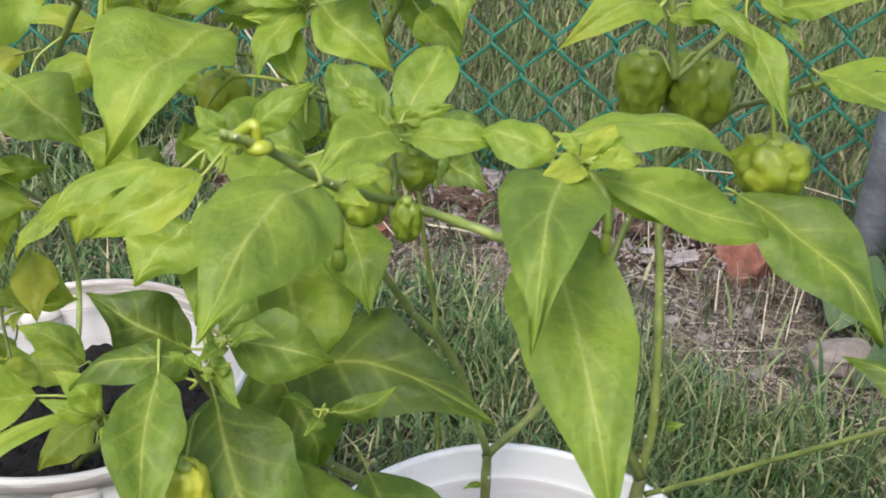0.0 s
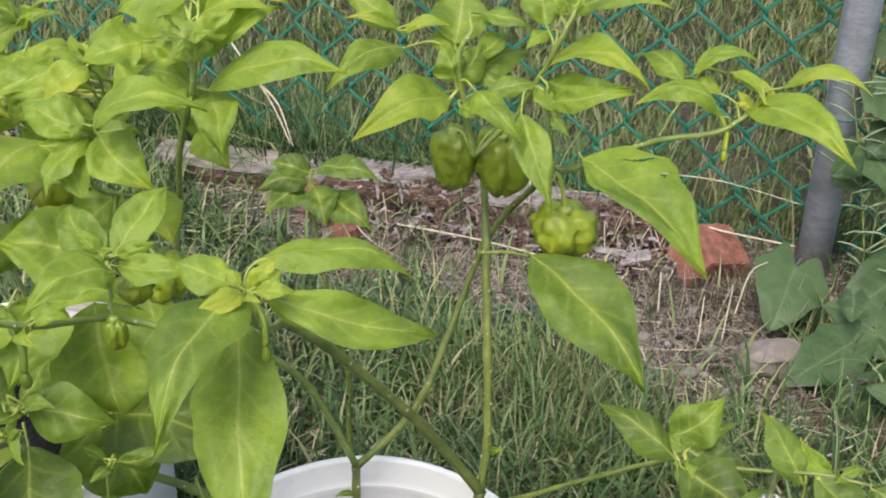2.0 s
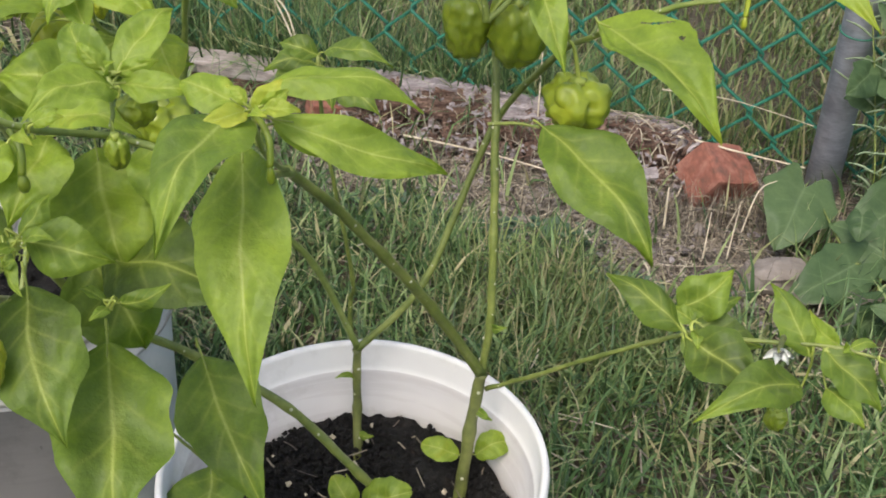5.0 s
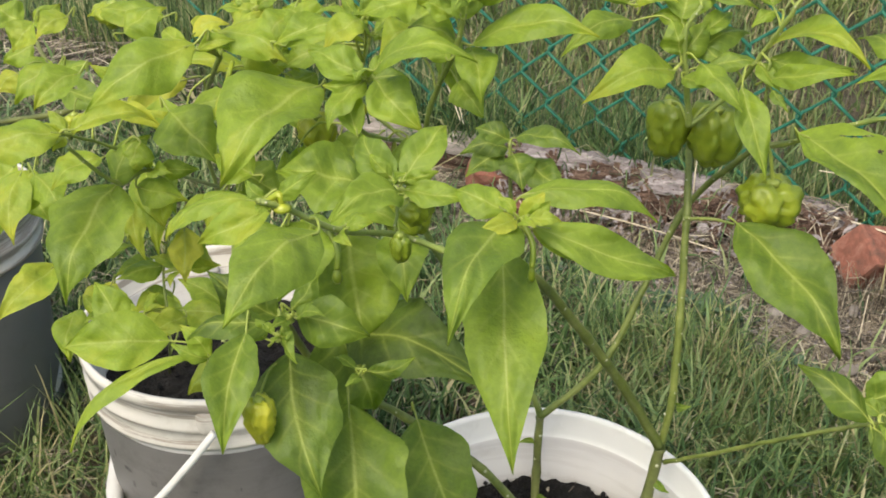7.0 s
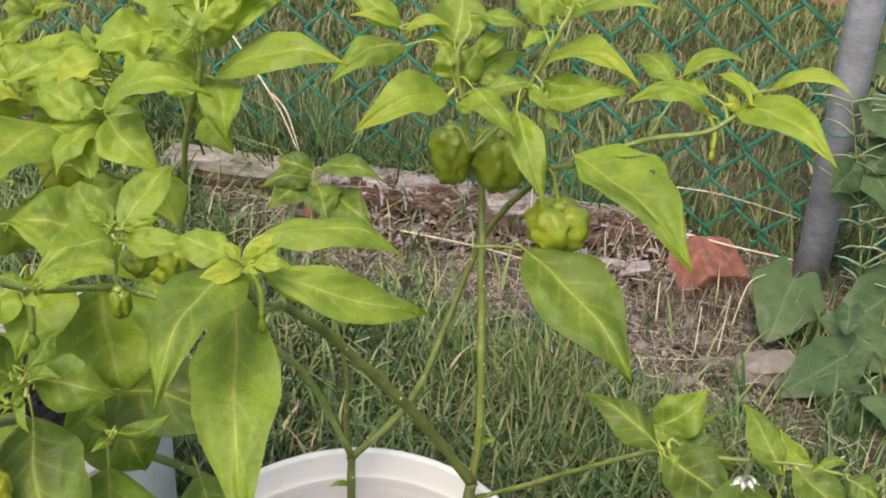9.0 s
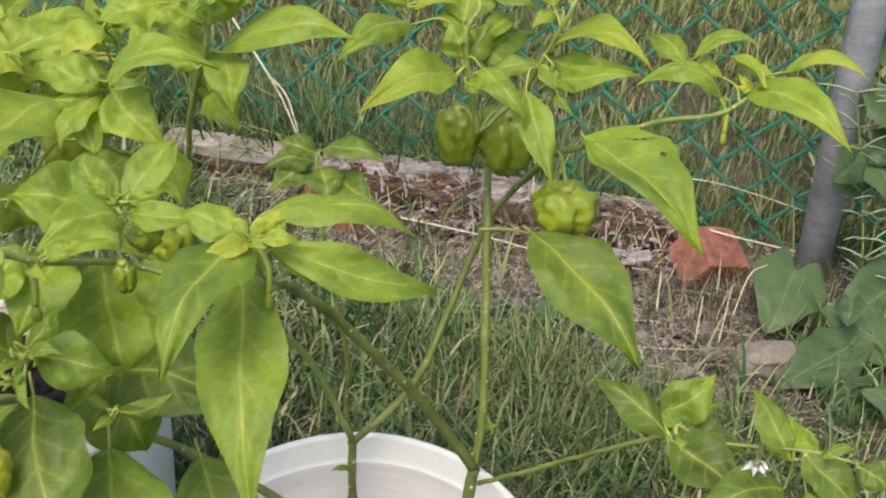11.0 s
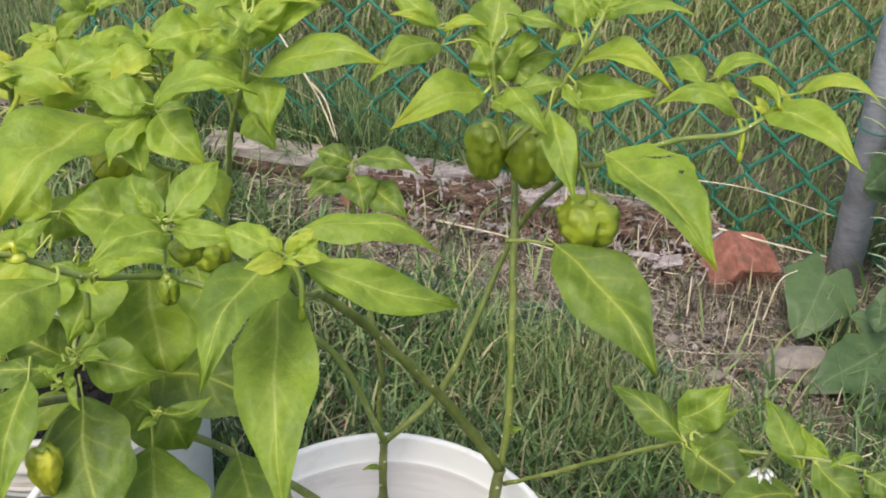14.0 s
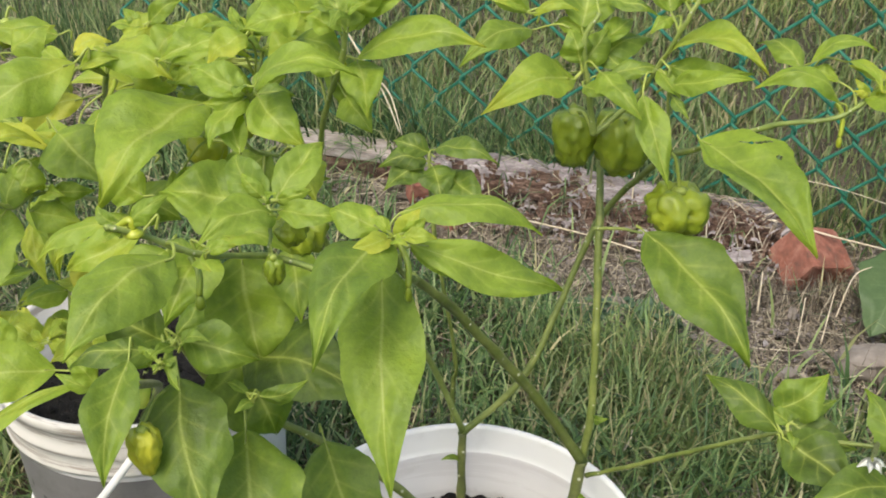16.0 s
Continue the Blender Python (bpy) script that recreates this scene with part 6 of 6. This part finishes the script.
leaf(vine, (0.868, 1.419, 0.053), (0.806, 1.381, 0.029), 0.064, 0, 0.06, 0, heart=1.0, material=VINE, fold=0.18)
leaf(vine, (0.854, 1.297, 0.043), (0.794, 1.267, 0.033), 0.060, 0, 0.06, 0, heart=1.0, material=VINE, fold=0.18)
leaf(vine, (0.849, 1.526, 0.078), (0.733, 1.454, 0.037), 0.109, 0, 0.06, -0.4, heart=1.0, material=VINE, fold=0.18)
leaf(vine, (0.760, 1.298, 0.006), (0.669, 1.233, -0.023), 0.082, 0, 0.06, -0.6, heart=1.0, material=VINE, fold=0.18)
leaf(vine, (0.779, 1.618, 0.359), (0.828, 1.568, 0.311), 0.083, 0, 0.06, -0.2, heart=1.0, material=VINE, fold=0.18)
leaf(vine, (0.777, 1.592, 0.274), (0.811, 1.517, 0.224), 0.093, 0, 0.06, -0.2, heart=1.0, material=VINE, fold=0.18)
leaf(vine, (0.883, 1.585, 0.339), (0.838, 1.561, 0.299), 0.064, 0, 0.06, -0.2, heart=1.0, material=VINE, fold=0.18)
leaf(vine, (0.884, 1.516, 0.220), (0.836, 1.470, 0.182), 0.068, 0, 0.06, -0.2, heart=1.0, material=VINE, fold=0.18)
leaf(vine, (0.801, 1.699, 0.419), (0.837, 1.658, 0.387), 0.066, 0, 0.06, -0.3, heart=1.0, material=VINE, fold=0.18)
leaf(vine, (0.863, 1.575, 0.283), (0.902, 1.525, 0.236), 0.074, 0, 0.06, -0.2, heart=1.0, material=VINE, fold=0.18)
leaf(vine, (0.934, 1.371, 0.088), (0.873, 1.327, 0.053), 0.079, 0, 0.06, -0.1, heart=1.0, material=VINE, fold=0.18)
leaf(vine, (0.927, 1.655, 0.419), (0.965, 1.595, 0.355), 0.083, 0, 0.06, -0.2, heart=1.0, material=VINE, fold=0.18)
leaf(vine, (0.923, 1.561, 0.097), (0.859, 1.523, 0.074), 0.067, 0, 0.06, -0.5, heart=1.0, material=VINE, fold=0.18)
leaf(vine, (0.910, 1.362, 0.011), (0.872, 1.329, -0.005), 0.056, 16, 0.06, 0, heart=1.0, material=VINE, fold=0.18)
leaf(vine, (0.919, 1.318, 0.003), (0.890, 1.274, -0.031), 0.053, 26, 0.06, 0, heart=1.0, material=VINE, fold=0.18)
leaf(vine, (0.729, 1.394, 0.115), (0.719, 1.357, 0.093), 0.046, 34, 0.06, -0.7, heart=1.0, material=VINE, fold=0.18)
leaf(vine, (0.758, 1.602, 0.228), (0.768, 1.565, 0.204), 0.070, 8, 0.06, -0, heart=1.0, material=VINE, fold=0.18)
leaf(vine, (0.810, 1.600, 0.296), (0.768, 1.563, 0.272), 0.069, -11, 0.06, -0.9, heart=1.0, material=VINE, fold=0.18)
leaf(vine, (0.750, 1.227, -0.021), (0.740, 1.188, -0.048), 0.046, 34, 0.06, -0.4, heart=1.0, material=VINE, fold=0.18)
leaf(vine, (0.741, 1.553, 0.277), (0.706, 1.519, 0.258), 0.065, -25, 0.06, -0.8, heart=1.0, material=VINE, fold=0.18)
leaf(vine, (0.955, 1.483, 0.103), (0.933, 1.438, 0.065), 0.059, 20, 0.06, -0.1, heart=1.0, material=VINE, fold=0.18)
leaf(vine, (0.914, 1.434, 0.079), (0.902, 1.394, 0.050), 0.059, -16, 0.06, 0.1, heart=1.0, material=VINE, fold=0.18)
for run in ([(0.900, 1.500, 0.000), (0.758, 1.314, -0.005), (0.810, 1.453, 0.074), (0.843, 1.555, 0.209), (0.864, 1.621, 0.402)], [(0.840, 1.480, 0.000), (0.729, 1.366, 0.045), (0.696, 1.521, 0.073)], [(0.950, 1.480, 0.000), (0.817, 1.235, 0.016), (0.878, 1.403, 0.065), (0.893, 1.516, 0.220), (0.927, 1.655, 0.419)], [(0.900, 1.500, 0.000), (0.833, 1.584, 0.099), (0.777, 1.592, 0.274), (0.796, 1.699, 0.419)]):
    stem(vine, "runner", run, 0.0020, 0.0012)
# pink trumpet flower
FL = Vector((0.849, 1.580, 0.448))
bm = bmesh.new()
lathe(bm, [(0.0032, -0.050), (0.0040, -0.030), (0.0070, -0.014), (0.0140, -0.004), (0.0200, 0.001), (0.0232, 0.0005), (0.0229, -0.0006), (0.0195, -0.0006), (0.0130, -0.006), (0.0058, -0.016)], 30, lambda a, r, z: (0.06 * r * math.cos(5 * a), 0.0))
bm.transform(Matrix.Translation(FL) @ Euler((radians(46), radians(14), 0)).to_matrix().to_4x4())
trumpet = part("flower", bm, PINK, vine, "pale pink trumpet flower")
bm = bmesh.new()
lathe(bm, [(0.0, -0.030), (0.0052, -0.018), (0.0108, -0.0062)], 20)
bm.transform(Matrix.Translation(FL) @ Euler((radians(46), radians(14), 0)).to_matrix().to_4x4())
throat = part("throat", bm, PURPLE, vine, "purple throat of the flower")

wisp = plant("wispy_weed", "thin weed with fine needle leaves leaning on the post", (0.80, 1.56, 0.0), "weed", "weeds")
for run in ([(0.800, 1.560, 0.000), (0.780, 1.524, 0.117), (0.763, 1.577, 0.249), (0.742, 1.622, 0.367)], [(0.810, 1.560, 0.000), (0.794, 1.539, 0.142), (0.814, 1.592, 0.274), (0.835, 1.621, 0.363)]):
    stem(wisp, "stalk", run, 0.0016, 0.0009)
    pts = spline(run, 8)
    for i in range(4, len(pts), 2):
        for s in (-1, 1):
            bm = bmesh.new()
            d = Vector((s * rng.uniform(0.6, 1.0), rng.uniform(-0.6, 0.2), rng.uniform(0.1, 0.8))).normalized()
            q = pts[i]
            ln = rng.uniform(0.035, 0.10)
            tube(bm, spline([q, q + d * ln * 0.5 + Vector((0, 0, 0.004)), q + d * ln], 3), [0.0014, 0.0018, 0.0020, 0.0019, 0.0016, 0.0010, 0.0005], 5)
            part("needle_leaf", bm, VINE_STEM, wisp)


def dry_stalk(label, points, r=0.0016):
    bm = bmesh.new()
    run = spline(points, 8)
    tube(bm, run, [r * (1 - 0.5 * i / (len(run) - 1)) for i in range(len(run))], 6)
    return tagged(new("dry_stalk", from_bm("dry_stalk", bm, PALE)), label, "stalk", "dry stalks")


dry_stalk("bleached dry stalk leaning on the fence by the plank", [(-0.426, 2.081, 0.351), (-0.395, 2.046, 0.330), (-0.327, 1.983, 0.260), (-0.265, 1.931, 0.188), (-0.226, 1.891, 0.119)], 0.0030)
dry_stalk("split dry stalk hanging beside the bleached one", [(-0.277, 1.931, 0.218), (-0.245, 1.909, 0.189), (-0.216, 1.866, 0.125)], 0.0024)
dry_stalk("long straw lying over the broken brick to the post", [(0.294, 1.780, 0.052), (0.480, 1.685, 0.083), (0.590, 1.639, 0.081), (0.699, 1.621, 0.067)], 0.0028)
dry_stalk("long straw lying along the log", [(-0.007, 1.739, 0.029), (0.145, 1.685, 0.031), (0.289, 1.626, 0.026)], 0.0022)
dry_stalk("thin dry straw caught in the fence mesh", [(0.457, 1.752, 0.140), (0.577, 1.720, 0.141), (0.711, 1.666, 0.125)], 0.0013)
dry_stalk("upright dry stub in front of the brick", [(0.446, 1.467, 0.026), (0.447, 1.483, 0.095)], 0.0022)
dry_stalk("upright dry stub beside the broken brick", [(0.501, 1.395, 0.021), (0.510, 1.432, 0.084)], 0.0014)
dry_stalk("upright dry stalk standing in the straw", [(0.538, 1.395, 0.021), (0.551, 1.425, 0.111)], 0.0014)
dry_stalk("thin upright dry stem before the fence", [(0.238, 1.720, 0.090), (0.240, 1.778, 0.190)], 0.0016)
dry_stalk("bent dry stem before the brick", [(0.570, 1.460, 0.032), (0.591, 1.485, 0.095), (0.619, 1.495, 0.111)], 0.0014)

# far plant in the dark bucket
plant_far = plant("pepper_plant", "thin yellowing pepper plant growing in the dark bucket", (-0.79, 0.985, 0.28))
stem(plant_far, "main_stem", [(-0.79, 0.985, 0.25), (-0.77, 0.98, 0.45), (-0.533, 0.966, 0.533), (-0.570, 0.985, 0.576), (-0.598, 1.007, 0.618)], 0.0045, 0.0025)
leaf(plant_far, (-0.589, 0.994, 0.596), (-0.623, 0.977, 0.578), 0.036, 0, 0.1, 0.3)
leaf(plant_far, (-0.566, 0.988, 0.579), (-0.594, 0.949, 0.563), 0.036, 0, 0.1, 0.2)
leaf(plant_far, (-0.580, 1.002, 0.606), (-0.566, 1.025, 0.638), 0.036, 0, 0.1, 0.6)
leaf(plant_far, (-0.604, 1.005, 0.617), (-0.639, 1.009, 0.634), 0.040, 0, 0.1, 0.6)
leaf(plant_far, (-0.561, 0.981, 0.566), (-0.522, 0.996, 0.580), 0.033, 0, 0.1, 0)
leaf(plant_far, (-0.594, 0.957, 0.575), (-0.615, 0.941, 0.556), 0.033, 0, 0.1, 1.2)
leaf(plant_far, (-0.551, 0.973, 0.550), (-0.482, 0.956, 0.542), 0.039, 0, 0.1, -0.3)
leaf(plant_far, (-0.546, 0.828, 0.507), (-0.548, 0.778, 0.465), 0.036, 0, 0.1, 0.1)
leaf(plant_far, (-0.528, 0.828, 0.502), (-0.500, 0.813, 0.470), 0.034, 0, 0.1, 0.1)

# ---------- low brick wall beyond the lawn ----------
wall = thing("garden_wall", "low pinkish red brick wall at the far edge of the lawn", "wall", (1.30, 3.315, 0.0), kind="structure")
bm = bmesh.new()
bmesh.ops.create_cube(bm, size=1.0, matrix=pose(1.30, 3.315, 0.21, 0, 0, -12.5) @ Matrix.Diagonal((4.30, 0.08, 0.42, 1)))
part("mortar_core", bm, MORTAR, wall, "pale mortar", smooth=False)
bm = bmesh.new()
bmesh.ops.create_cube(bm, size=1.0, matrix=Matrix.Diagonal((0.205, 0.10, 0.062, 1)))
bmesh.ops.bevel(bm, geom=bm.edges[:], offset=0.005, segments=1, affect="EDGES")
brick_mesh = from_bm("brick", bm, BRICK_PALE, False)
for row in range(6):
    for k in range(20):
        b = new("brick", brick_mesh)
        b.parent = wall
        u = -2.12 + 0.217 * k + (0.108 if row % 2 else 0)
        b.matrix_basis = pose(1.30 + u * math.cos(radians(12.5)) - wall.location.x, 3.315 - u * math.sin(radians(12.5)) + rng.uniform(-0.003, 0.003) - wall.location.y, 0.035 + 0.072 * row, 0, 0, -12.5 + rng.uniform(-0.6, 0.6))

blades("straw_at_brick", 420, (0.45, 0.66, 1.49, 1.60), (0.04, 0.11), (0.0012, 0.0028), STRAW, "dry straws heaped against the foot of the broken brick", "straw", lambda x, y: max(0.0, 1 - abs(y - 1.545) / 0.06), 0.6, 0.35, 0.3)
blades("half_dry_grass", 2600, (0.06, 0.68, 0.98, 1.50), (0.05, 0.13), (0.0020, 0.0046), FARGRASS, "paler half-dry grass where the lawn thins towards the straw", "grass",
       lambda x, y: max(0.0, 1 - bare(x, y)) * max(0.0, 1 - abs(x - 0.32) / 0.34) * max(0.0, 1 - abs(y - 1.25) / 0.30) * (1.0 if clear(x, y) else 0.0), 0.9, 0.4, 0.3)
